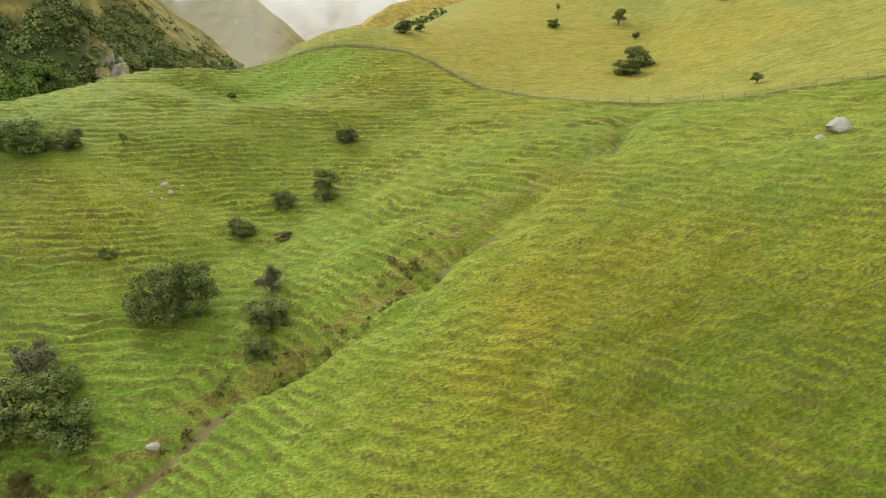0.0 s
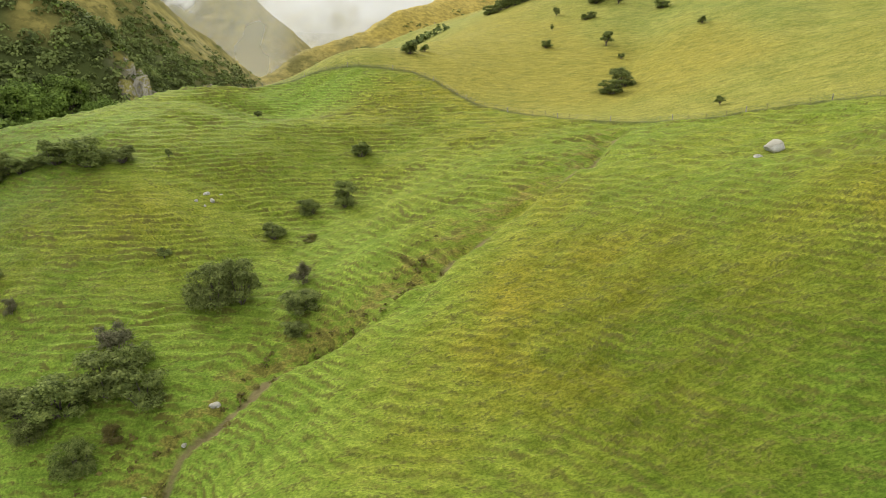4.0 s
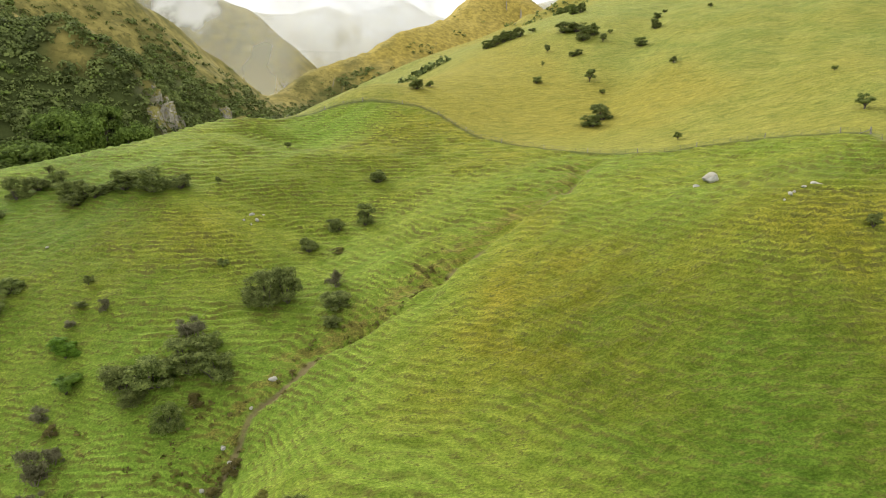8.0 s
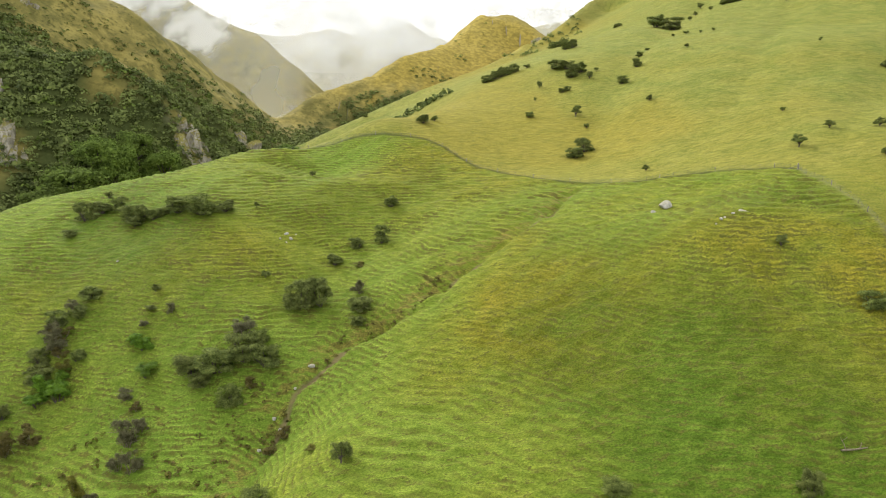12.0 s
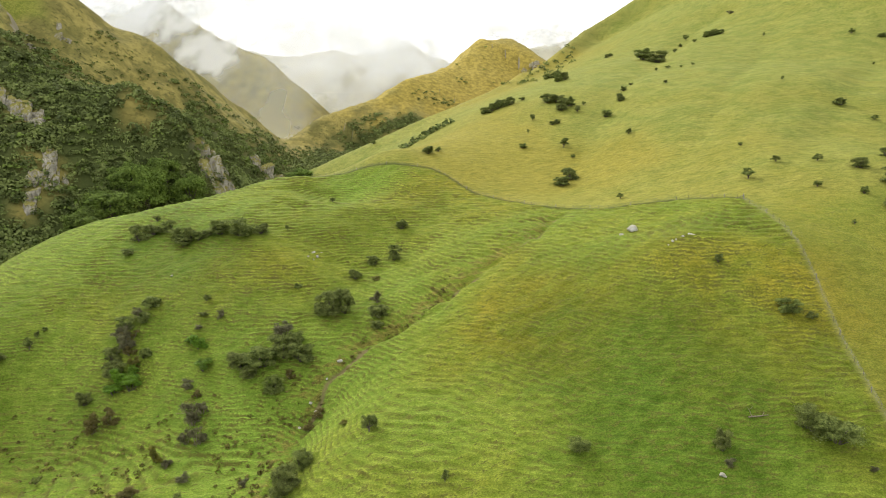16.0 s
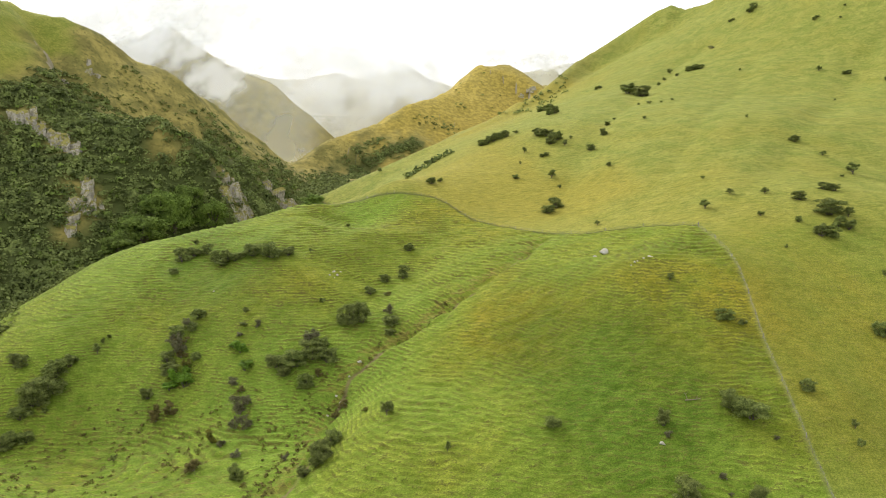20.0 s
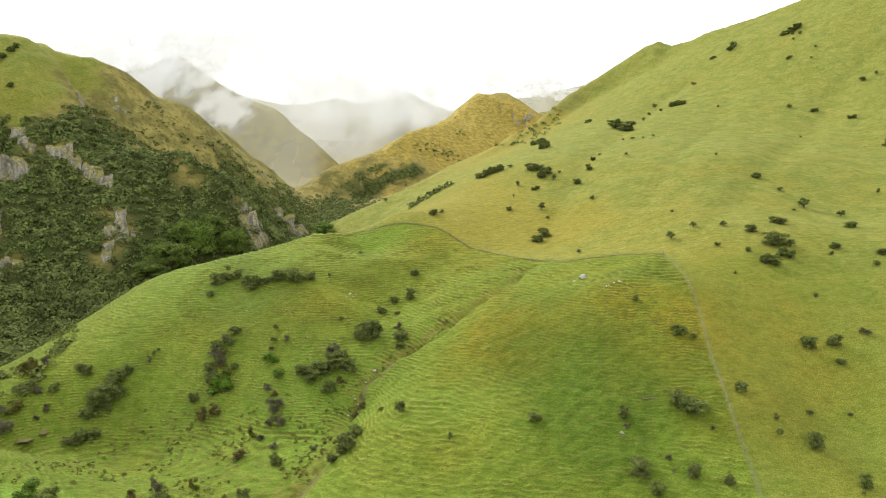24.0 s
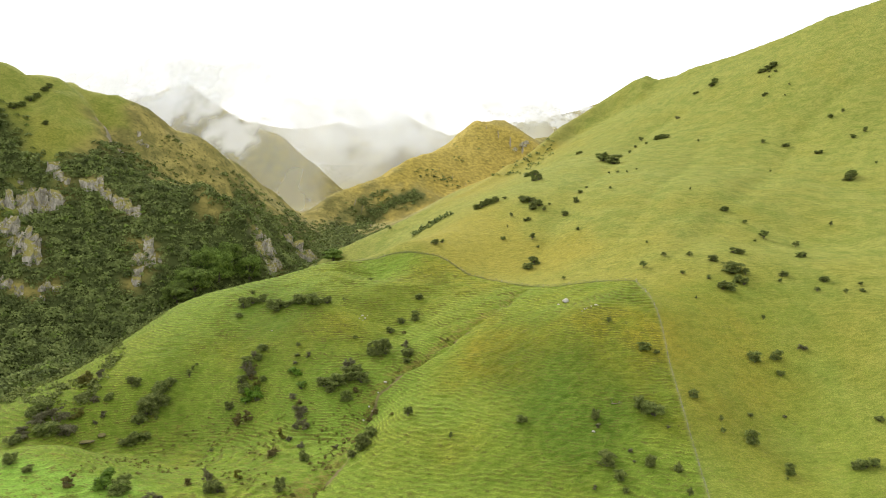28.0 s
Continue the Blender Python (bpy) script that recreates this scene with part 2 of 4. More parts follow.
NEAR_FORMS_2 = [  # knolls (+) and hollows (-): x, y, length, width, turn, height
    swell(-170, 213, 12.0, 12.0, 0.00, -5.08),
    swell(147, 223, 12.0, 12.0, 0.00, 1.75),
    swell(138, 226, 26.9, 30.9, 0.24, -7.15),
    swell(-99, 227, 28.4, 27.1, -0.22, -23.47),
    swell(-143, 229, 24.4, 20.6, 0.67, -10.83),
    swell(-236, 232, 45.1, 48.9, 0.71, -19.90),
    swell(-36, 233, 12.0, 12.0, 0.00, -4.42),
    swell(70, 233, 12.0, 12.0, 0.00, -4.27),
    swell(-132, 233, 12.0, 12.0, 0.00, -3.80),
    swell(-160, 233, 12.0, 12.0, 0.00, 4.38),
    swell(12, 233, 12.0, 12.0, 0.00, -2.92),
    swell(18, 241, 27.4, 24.9, 0.01, -5.30),
    swell(-51, 246, 29.4, 26.7, -0.06, -9.32),
    swell(63, 247, 26.9, 25.0, -0.12, 7.82),
    swell(89, 252, 12.0, 12.0, 0.00, 1.73),
]
NEAR_FORMS_3 = [  # knolls (+) and hollows (-): x, y, length, width, turn, height
    swell(60, 252, 12.0, 12.0, 0.00, 2.62),
    swell(-36, 252, 12.0, 12.0, 0.00, 2.61),
    swell(-132, 252, 12.0, 12.0, 0.00, 4.33),
    swell(-156, 261, 18.0, 18.0, 0.00, -2.32),
    swell(-132, 271, 28.3, 24.3, -0.01, 5.29),
    swell(60, 271, 12.0, 12.0, 0.00, -2.94),
    swell(-24, 273, 14.0, 31.5, -0.14, -4.51),
    swell(131, 279, 32.8, 31.8, -0.67, 6.17),
    swell(255, 281, 76.8, 72.2, 0.50, 11.39),
    swell(-16, 290, 12.0, 12.0, 0.00, -1.24),
    swell(-63, 291, 25.1, 31.1, 0.34, 5.22),
    swell(-198, 293, 30.9, 26.6, 0.05, -15.06),
    swell(-104, 294, 29.5, 27.2, -0.17, -7.79),
    swell(-22, 310, 23.1, 29.9, 0.09, -4.23),
    swell(-129, 316, 26.3, 28.1, 0.68, 9.47),
]
NEAR_FORMS_4 = [  # knolls (+) and hollows (-): x, y, length, width, turn, height
    swell(-26, 319, 12.0, 12.0, 0.00, 3.35),
    swell(192, 326, 31.2, 23.5, -0.02, -7.25),
    swell(-274, 327, 29.8, 39.0, -0.17, -18.30),
]
MIDDLE_FORMS = [  # knolls (+) and hollows (-): x, y, length, width, turn, height
    swell(43, 336, 28.5, 32.9, 0.63, -5.77),
    swell(-210, 338, 30.2, 27.6, -0.10, -19.40),
    swell(89, 340, 74.2, 75.5, 0.48, 13.70),
    swell(-68, 340, 45.1, 44.3, 0.09, 11.35),
    swell(-36, 348, 12.0, 12.0, 0.00, -7.10),
    swell(-184, 357, 24.6, 26.4, -0.27, -13.49),
    swell(-64, 357, 12.0, 12.0, 0.00, 2.57),
    swell(-26, 367, 12.0, 12.0, 0.00, 5.67),
    swell(3, 377, 12.0, 12.0, 0.00, -1.76),
    swell(-93, 380, 34.2, 29.9, -0.75, 6.14),
    swell(-2, 382, 26.4, 28.6, 0.03, 11.76),
    swell(-84, 391, 18.0, 18.0, 0.00, -4.80),
    swell(444, 404, 61.8, 41.7, 0.39, 31.49),
    swell(-112, 405, 18.0, 18.0, 0.00, 3.27),
    swell(-135, 406, 31.3, 28.2, -0.72, -29.08),
]
MIDDLE_FORMS_2 = [  # knolls (+) and hollows (-): x, y, length, width, turn, height
    swell(160, 409, 46.1, 47.5, -0.23, 14.67),
    swell(154, 413, 27.0, 27.0, 0.00, -1.65),
    swell(-195, 415, 37.2, 34.3, 0.03, -11.76),
    swell(-151, 425, 12.0, 12.0, 0.00, -1.90),
    swell(44, 447, 37.9, 32.1, -0.52, 7.87),
    swell(-98, 453, 32.3, 29.4, -0.79, -37.71),
    swell(-345, 454, 47.8, 49.0, 1.12, 22.42),
    swell(-174, 485, 26.0, 22.1, 0.68, 13.43),
    swell(-216, 485, 45.0, 44.0, -0.43, 31.70),
    swell(-284, 512, 27.8, 33.6, 0.13, 14.17),
    swell(319, 515, 78.0, 71.2, 0.61, -18.46),
    swell(61, 520, 73.9, 73.7, -0.30, 20.85),
    swell(-33, 538, 39.3, 33.5, 0.26, 5.25),
    swell(-106, 544, 20.8, 30.0, -0.63, -18.81),
    swell(-197, 549, 46.5, 48.2, 0.31, 14.63),
]
MIDDLE_FORMS_3 = [  # knolls (+) and hollows (-): x, y, length, width, turn, height
    swell(-123, 595, 48.2, 49.5, -0.13, -29.60),
    swell(-391, 630, 133.2, 129.8, 0.71, 108.96),
    swell(272, 651, 83.0, 76.9, -0.56, -24.24),
    swell(-382, 659, 58.9, 60.8, 0.81, -32.24),
    swell(512, 660, 56.9, 66.4, -0.16, 29.66),
    swell(5, 688, 53.0, 55.0, 0.18, 17.10),
]
FAR_FORMS = [  # knolls (+) and hollows (-): x, y, length, width, turn, height
    swell(412, 720, 232.3, 229.7, -0.69, 162.93),
    swell(-159, 733, 126.3, 131.4, -0.21, -41.36),
    swell(-598, 819, 141.4, 137.1, 1.04, 71.59),
    swell(851, 896, 213.2, 285.6, -0.21, 98.76),
    swell(-136, 1044, 139.3, 120.0, -0.89, -24.84),
    swell(-814, 1059, 233.9, 276.1, -0.06, 100.48),
    swell(-1158, 1440, 422.7, 430.1, 0.70, 150.70),
    swell(-554, 1448, 268.3, 313.6, -0.56, -37.23),
    swell(874, 1473, 429.0, 420.7, -0.17, 268.65),
    swell(-162, 1482, 416.5, 420.2, 0.25, -35.38),
    swell(672, 1647, 265.1, 239.1, 0.18, -94.27),
    swell(1479, 2122, 354.5, 563.6, 0.05, 129.55),
    swell(-1474, 2263, 377.1, 640.9, -0.08, 142.23),
    swell(17, 2648, 483.8, 498.3, -0.34, -74.67),
]
LAND = NEAR_FORMS + NEAR_FORMS_2 + NEAR_FORMS_3 + NEAR_FORMS_4 + MIDDLE_FORMS + MIDDLE_FORMS_2 + MIDDLE_FORMS_3 + FAR_FORMS


def lattice(ix, iy, seed):
    h = (ix.astype(np.int64) * 374761393 + iy.astype(np.int64) * 668265263 + seed * 1442695041) & 0xFFFFFFFF
    h = ((h ^ (h >> 13)) * 1274126177) & 0xFFFFFFFF
    return ((h ^ (h >> 16)) & 0xFFFF) / 65535.0


def grain(x, y, size, seed=0):
    """Smooth value noise, -1 to 1, of that grain size in metres."""
    x, y = np.asarray(x, float) / size, np.asarray(y, float) / size
    ix, iy = np.floor(x), np.floor(y)
    fx, fy = x - ix, y - iy
    fx, fy = fx * fx * (3 - 2 * fx), fy * fy * (3 - 2 * fy)
    a, b = lattice(ix, iy, seed), lattice(ix + 1, iy, seed)
    c, d = lattice(ix, iy + 1, seed), lattice(ix + 1, iy + 1, seed)
    return 2 * (a + (b - a) * fx + (c - a) * fy + (a - b - c + d) * fx * fy) - 1


def fractal(x, y, size, octaves=4, seed=0):
    out, amp = 0.0, 1.0
    for k in range(octaves):
        out = out + amp * grain(np.asarray(x) + 17.3 * k, np.asarray(y) - 9.1 * k, size, seed + k)
        size, amp = size / 2.03, amp * 0.5
    return out


def along(points):
    """For a line on the plan: a function that gives each place's distance to it and the value (third number) at its nearest point."""
    def nearest(px, py):
        best, value = np.full(np.shape(px), 1e9), np.zeros(np.shape(px))
        for (ax, ay, av), (bx, by, bv) in zip(points, points[1:]):
            dx, dy = bx - ax, by - ay
            t = np.clip(((px - ax) * dx + (py - ay) * dy) / (dx * dx + dy * dy), 0, 1)
            d = np.hypot(px - ax - t * dx, py - ay - t * dy)
            value = np.where(d < best, av + t * (bv - av), value)
            best = np.minimum(d, best)
        return best, value
    return nearest


def ridge(fall, crest):
    nearest = along(crest)

    def height(px, py):
        d, z = nearest(px, py)
        return z + 3 - fall * (np.sqrt(d * d + 30) - 5.5)
    return height


RIDGES = [  # fall per metre beside the crest, and the crest line
    ridge(1.00, [(-433, 500, 234), (-389, 540, 230), (-370, 545, 221), (-349, 555, 221), (-346, 575, 222), (-318, 590, 202), (-266, 655, 182), (-249, 740, 159), (-234, 830, 130), (-211, 900, 99)]),  # valley wall
    ridge(0.75, [(-1169, 1750, 346), (-888, 1650, 401), (-717, 1610, 438), (-661, 1600, 440), (-607, 1590, 395), (-513, 1570, 344), (-427, 1570, 308), (-354, 1600, 254), (-274, 1680, 183)]),  # misty peak
    ridge(0.62, [(-208, 1000, 115), (-181, 1060, 139), (-89, 1140, 186), (-50, 1220, 220), (13, 1320, 266), (73, 1430, 320), (118, 1470, 335), (146, 1500, 335), (209, 1560, 311), (354, 1700, 312)]),  # brown hill
    ridge(0.60, [(-1294, 2900, 616), (-641, 2900, 506), (-493, 2900, 533), (-387, 2900, 523), (-159, 2900, 576), (14, 2850, 485), (169, 2800, 512), (555, 2800, 577), (939, 2800, 705)]),  # far range
    ridge(0.90, [(78, 700, 154), (116, 760, 182), (165, 830, 222), (215, 850, 254), (262, 850, 285), (279, 845, 292), (292, 835, 284), (311, 815, 285), (323, 800, 290), (364, 770, 297), (413, 735, 314), (442, 712, 327), (493, 690, 341), (570, 650, 364)]),  # skyline
    ridge(0.80, [(-84, 515, 71), (-45, 510, 86), (-12, 530, 102), (25, 580, 119), (78, 700, 154)]),  # spur
]


def smooth_land(x, y):
    """Height of the land without its small relief."""
    x, y = np.asarray(x, float), np.asarray(y, float)
    z = BASE[0] + BASE[1] * x + BASE[2] * y
    for form in LAND:
        z = z + form(x, y)
    for height in RIDGES:
        z = z + 5 * np.logaddexp(0, np.clip((height(x, y) - z) / 5, -60, 200))
    return z


def step(a, b, v):
    t = np.clip((v - a) / (b - a), 0, 1)
    return t * t * (3 - 2 * t)

# ---- plan of the fences, the gully and the stream ----
FENCE_TOP = [(-75.0, 372.0), (-31.8, 362.4), (-13.0, 357.1), (-3.0, 354.8), (3.6, 348.9), (14.4, 334.5), (29.0, 323.4), (36.8, 314.7), (46.2, 306.7), (53.2, 297.9), (62.4, 295.6), (74.7, 289.8), (83.7, 283.4), (89.2, 279.2)]
FENCE_SIDE = [(89.2, 279.2), (89.0, 259.8), (87.2, 239.3), (83.8, 218.8), (81.9, 204.2), (80.2, 189.4), (78.0, 175.5), (75.8, 165.9)]
GULLY = [(39.9, 302.0), (31.2, 287.3), (19.8, 276.7), (4.0, 262.9), (-8.1, 256.3), (-16.3, 253.0), (-26.2, 244.8), (-28.8, 237.6), (-30.8, 227.3), (-32.2, 210.6), (-36.7, 200.1), (-41.8, 188.7)]
STREAM = [(-190, 330), (-150, 420), (-110, 480), (-95, 540), (-110, 640), (-130, 760), (-150, 900), (-200, 1250)]


FAR_GULLIES = [  # scrubby clefts of the brown hill: line, width, density
    ([(-134, 760), (-136, 893), (-130, 1010), (-113, 1022), (-77, 1050), (-44, 1079)], 13, 0.85),
    ([(-174, 969), (-155, 1020), (-129, 1043), (-94, 1082)], 8, 0.55),
    ([(-60, 1035), (-20, 1075), (10, 1100)], 5, 0.5),
]


def fence_y(x):
    return np.interp(x, [p[0] for p in FENCE_TOP], [p[1] for p in FENCE_TOP])


def fence_x(y):
    pts = FENCE_SIDE[::-1]
    return np.interp(y, [p[1] for p in pts], [p[0] for p in pts])


def paddock(x, y):
    """1 inside the fenced home paddock, 0 beyond."""
    return step(-1.5, 1.5, fence_y(x) - y) * step(-1.5, 1.5, fence_x(y) - x)


def stream_x(y):
    return np.interp(y, [p[1] for p in STREAM], [p[0] for p in STREAM])


def valley_wall(x, y):
    return step(-5, 20, stream_x(y) - x) * step(235, 300, y)


CRAGS = [  # line on the plan, block width, block height, count of blocks
    ([(-272, 470), (-258, 465), (-244, 459), (-229, 452)], 9, 14, 30),
    ([(-219, 430), (-205, 429), (-204, 420), (-208, 404)], 8, 13, 28),
    ([(-312, 424), (-298, 434), (-289, 443), (-279, 448)], 11, 22, 30),
    ([(-300, 416), (-283, 408), (-271, 401)], 11, 22, 24),
    ([(-320, 458), (-304, 454)], 8, 9, 10),
    ([(-150, 489), (-139, 484), (-131, 478)], 10, 14, 16),
    ([(-154, 622), (-142, 622), (-133, 624)], 12, 16, 14),
    ([(-301, 471), (-283, 458)], 7, 13, 12),
    ([(-278, 379), (-262, 380)], 7, 10, 10),
    ([(-256, 379), (-249, 390)], 7, 8, 8),
]
crag_near = [along([(a, b, w) for a, b in line]) for line, w, h, count in CRAGS]
TAN_PATCHES = [(-186, 471, 6), (-177, 473, 5)]


def scrub(x, y, z):
    """Where the dark scrub of the valley grows."""
    n = fractal(x, y, 45, 4, 61)
    spur = 18 * np.exp(-((x + 172) ** 2 + (y - 464) ** 2) / 900) + 18 * np.exp(-((x + 192) ** 2 + (y - 486) ** 2) / 420)
    top = step(-9, 9, 33 - 0.42 * x + 20 * n + spur - z) * valley_wall(x, y) * step(760, 560, y + 40 * n)
    for near in crag_near:
        far_off, wide = near(x, y)
        top = top * (1 - 0.85 * np.exp(-(far_off / (0.7 * wide + 0.01)) ** 2))
    for cx, cy, r in TAN_PATCHES:
        top = top * (1 - np.exp(-((x - cx) ** 2 + (y - cy) ** 2) / (r * r)))
    return np.clip(top, 0, 1)


def gold_patch(x, y):
    """Where the sward has yellowed."""
    spots = [(25, 250, 14, 0.85), (34, 247, 12, 0.75), (12, 240, 14, 0.6), (62, 248, 13, 0.9), (15, 256, 16, 0.4), (30, 225, 18, 0.2),  # spur
             (-39, 290, 16, 0.6), (-62, 282, 22, 0.5), (-5, 333, 16, 0.5), (-22, 314, 14, 0.5), (-100, 275, 24, 0.5),  # knoll
             (30, 356, 26, 1.7), (0, 400, 32, 1.5), (16, 428, 30, 1.3), (70, 338, 28, 1.0), (94, 240, 18, 1.1), (102, 286, 18, 0.8), (90, 218, 16, 0.9), (130, 210, 36, 0.6),  # beyond the fences
             (20, 560, 30, 1.7), (40, 620, 30, 1.7), (60, 684, 36, 1.8), (119, 745, 40, 1.3), (150, 330, 60, 0.3),  # crest of the big hill
             (0, 1250, 200, 1.9), (90, 1300, 120, 1.0), (-200, 2700, 600, 1.2)]
    g = sum(a * np.exp(-((x - cx) ** 2 + (y - cy) ** 2) / (2 * r * r)) for cx, cy, r, a in spots)
    return np.clip(0.50 * g + 0.26 * fractal(x, y, 20, 4, 51) + 0.03, 0, 1)


def gully_x(y):
    pts = GULLY[::-1]
    return np.interp(y, [p[1] for p in pts], [p[0] for p in pts])


gully_near = along([(a, b, 0.0) for a, b in GULLY])


# shallow watercourses down the big hillside
RILLS = [along([(a, b, c) for a, b, c in line]) for line in (
    [(48, 332, 0.5), (54, 350, 1.6), (71, 385, 1.8), (81, 407, 1.8), (104, 458, 2.0), (138, 513, 2.5), (185, 607, 3.5), (218, 658, 4.0), (254, 682, 3.0)],
    [(98, 281, 0.3), (146, 337, 1.6), (208, 411, 2.2), (318, 543, 3.0), (382, 582, 2.5)],
    [(78, 315, 0.3), (111, 356, 1.2), (158, 432, 1.6), (263, 601, 2.2)])]


def terrace(x, y, z):
    """Trodden terraces along the slope: their lift, count and boldness."""
    phase = (z + 0.45 * fractal(x, y, 14, 2, 21) + 0.13 * grain(x, y, 3.2, 22)) / 0.74
    saw = phase - np.floor(phase)
    tread = np.where(saw < 0.68, 1 - saw / 0.68, (saw - 0.68) / 0.32) - 0.5
    knoll = 0.70 + 0.30 * step(14, -6, x - gully_x(y)) + 0.35 * step(45, 75, x)
    strength = np.clip(0.55 + 0.7 * fractal(x * 0.4, y, 4.5, 3, 23), 0.05, 1.2) * knoll * (0.5 + 0.5 * step(195, 232, y))
    return tread * strength, phase, np.clip(strength, 0, 1)


def land(x, y):
    """Height of the ground, with terracettes, hummocks and the washed-out gully."""
    x, y = np.asarray(x, float), np.asarray(y, float)
    z = smooth_land(x, y)
    far = step(520, 1000, y)
    wall = valley_wall(x, y)
    home = paddock(x, y)
    z = z + 0.4 * fractal(x, y, 22, 3, 3) * (1 - far) + far * 13 * fractal(x, y, 190, 6, 5) * step(900, 1500, y) + far * 5 * fractal(x, y, 70, 4, 8) * (0.2 + 0.8 * step(140, 20, x - 0.25 * (y - 700)))
    z = z + 1.1 * fractal(x, y, 52, 3, 9) * step(60, 120, x) * step(300, 380, y) * step(780, 640, y)
    z = z + wall * (1 - far) * (7 * fractal(x, y, 46, 4, 11) + 5 * np.abs(fractal(x, y * 0.5, 30, 3, 12)))
    close = step(560, 420, y) * (1 - wall)
    fine = step(-118, -108, x) * step(150, 138, x) * step(372, 360, y) * step(172, 178, y)
    z = z + close * fine * terrace(x, y, z)[0] * 0.78 * home
    z = z + close * (0.06 + (0.16 + 0.10 * step(250, 210, y)) * home) * fractal(x * 0.6, y, 1.9, 2, 31)
    for rill in RILLS:
        far_off, deep = rill(x, y)
        z = z - deep * np.exp(-(far_off / (3.5 + 2.2 * deep)) ** 2)
    # the gully, with a broken bank
    d, _ = gully_near(x, y)
    wob = 1 + 0.5 * grain(x, y, 7, 41)
    z = z - 1.4 * np.exp(-(d / (2.5 * wob)) ** 2) * (0.6 + 0.7 * grain(x, y, 4, 42)) - 1.0 * np.exp(-(d / 8) ** 2)
    east = np.maximum(x - gully_x(y), 0)
    z = z + 1.1 * np.exp(-east / 10) * (1 - np.exp(-east / 1.2)) * step(184, 196, y) * step(306, 296, y)
    return z


def graded(lo, hi, fine_lo, fine_hi, fine, growth, coarsest, hold=7.0, hold_to=950.0):
    """Grid lines: even in the middle, widening outwards, no wider than hold before hold_to."""
    mid = list(np.arange(fine_lo, fine_hi + fine / 2, fine))
    up, stp = [mid[-1]], fine
    while up[-1] < hi:
        stp = min(stp * growth, hold if up[-1] < hold_to else coarsest)
        up.append(up[-1] + stp)
    down, stp = [mid[0]], fine
    while down[-1] > lo:
        stp = min(stp * growth, coarsest)
        down.append(down[-1] - stp)
    return np.array(down[:0:-1] + mid + up[1:])


def mesh_from(name, co, faces, material, smooth=True):
    """A mesh of equal-sided faces (all triangles or all quads) from arrays."""
    n = faces.shape[1]
    me = bpy.data.meshes.new(name)
    me.vertices.add(len(co))
    me.vertices.foreach_set("co", np.ascontiguousarray(co, np.float32).ravel())
    me.loops.add(faces.size)
    me.loops.foreach_set("vertex_index", np.ascontiguousarray(faces, np.int32).ravel())
    me.polygons.add(len(faces))
    me.polygons.foreach_set("loop_start", np.arange(0, faces.size, n, dtype=np.int32))
    me.polygons.foreach_set("use_smooth", np.full(len(faces), smooth))
    me.update(calc_edges=True)
    me.materials.append(material)
    return me


def put_attribute(me, name, values):
    me.attributes.new(name, "FLOAT", "POINT").data.foreach_set("value", np.ascontiguousarray(values, np.float32).ravel())


XS = graded(-2600, 2600, -118, 112, 0.44, 1.03, 38, 6.0, 640.0)
YS = graded(-500, 4300, 182, 366, 0.44, 1.03, 38, 6.0, 900.0)
gx, gy = np.meshgrid(XS, YS)
gz = land(gx, gy)
nx, ny = len(XS), len(YS)
corner = (np.arange(ny - 1)[:, None] * nx + np.arange(nx - 1)[None]).ravel()
ground_mesh = mesh_from("ground", np.stack([gx, gy, gz], -1).reshape(-1, 3), np.stack([corner, corner + 1, corner + nx + 1, corner + nx], -1), MAT["land"])
home = paddock(gx, gy)
wooded = scrub(gx, gy, gz)
for line, wide, dense in FAR_GULLIES:
    far_off, _ = along([(a, b, 0.0) for a, b in line])(gx, gy)
    wooded = np.maximum(wooded, dense * step(0.15, 0.6, np.exp(-(far_off / wide) ** 2) + 0.4 * fractal(gx, gy, 26, 3, 91)) * np.exp(-(far_off / (2 * wide)) ** 4))
wall = valley_wall(gx, gy)
slope_x = np.gradient(gz, axis=1) / np.gradient(gx, axis=1)
slope_y = np.gradient(gz, axis=0) / np.gradient(gy, axis=0)
steep = np.hypot(slope_x, slope_y)
green_top = step(700, 640, gy) * step(-296, -312, gx + 16 * fractal(gx, gy, 30, 3, 71))
tussock = np.clip(wall * (1 - green_top) + step(900, 1000, gy) + step(620, 760, gy - 0.9 * gx + 60 * fractal(gx, gy, 120, 3, 72)) * (1 - wall) * step(430, 520, gy), 0, 1)
gd, _ = gully_near(gx, gy)
bare = np.exp(-(gd / (1.5 + 0.8 * grain(gx, gy, 6, 44))) ** 2) * (0.5 + 0.9 * grain(gx, gy, 4.5, 43))
beyond = (1 - home) * 0.6 * step(285, 262, gy) * step(210, 110, gx) * step(60, 80, gx)
put_attribute(ground_mesh, "paddock", home + beyond)
put_attribute(ground_mesh, "wood", wooded)
put_attribute(ground_mesh, "tussock", tussock)
put_attribute(ground_mesh, "bare", np.clip(bare, 0, 1))
put_attribute(ground_mesh, "gold", gold_patch(gx, gy))
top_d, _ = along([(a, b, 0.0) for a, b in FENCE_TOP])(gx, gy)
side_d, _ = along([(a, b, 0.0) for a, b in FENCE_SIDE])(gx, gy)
# strips along the fences: dark by the top one, pale by the side one
put_attribute(ground_mesh, "top_strip", np.exp(-(top_d / 0.6) ** 2))
put_attribute(ground_mesh, "worn", np.exp(-(side_d / 0.6) ** 2))
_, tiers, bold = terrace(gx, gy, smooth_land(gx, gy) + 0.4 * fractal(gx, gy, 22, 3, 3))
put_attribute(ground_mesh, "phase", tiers)
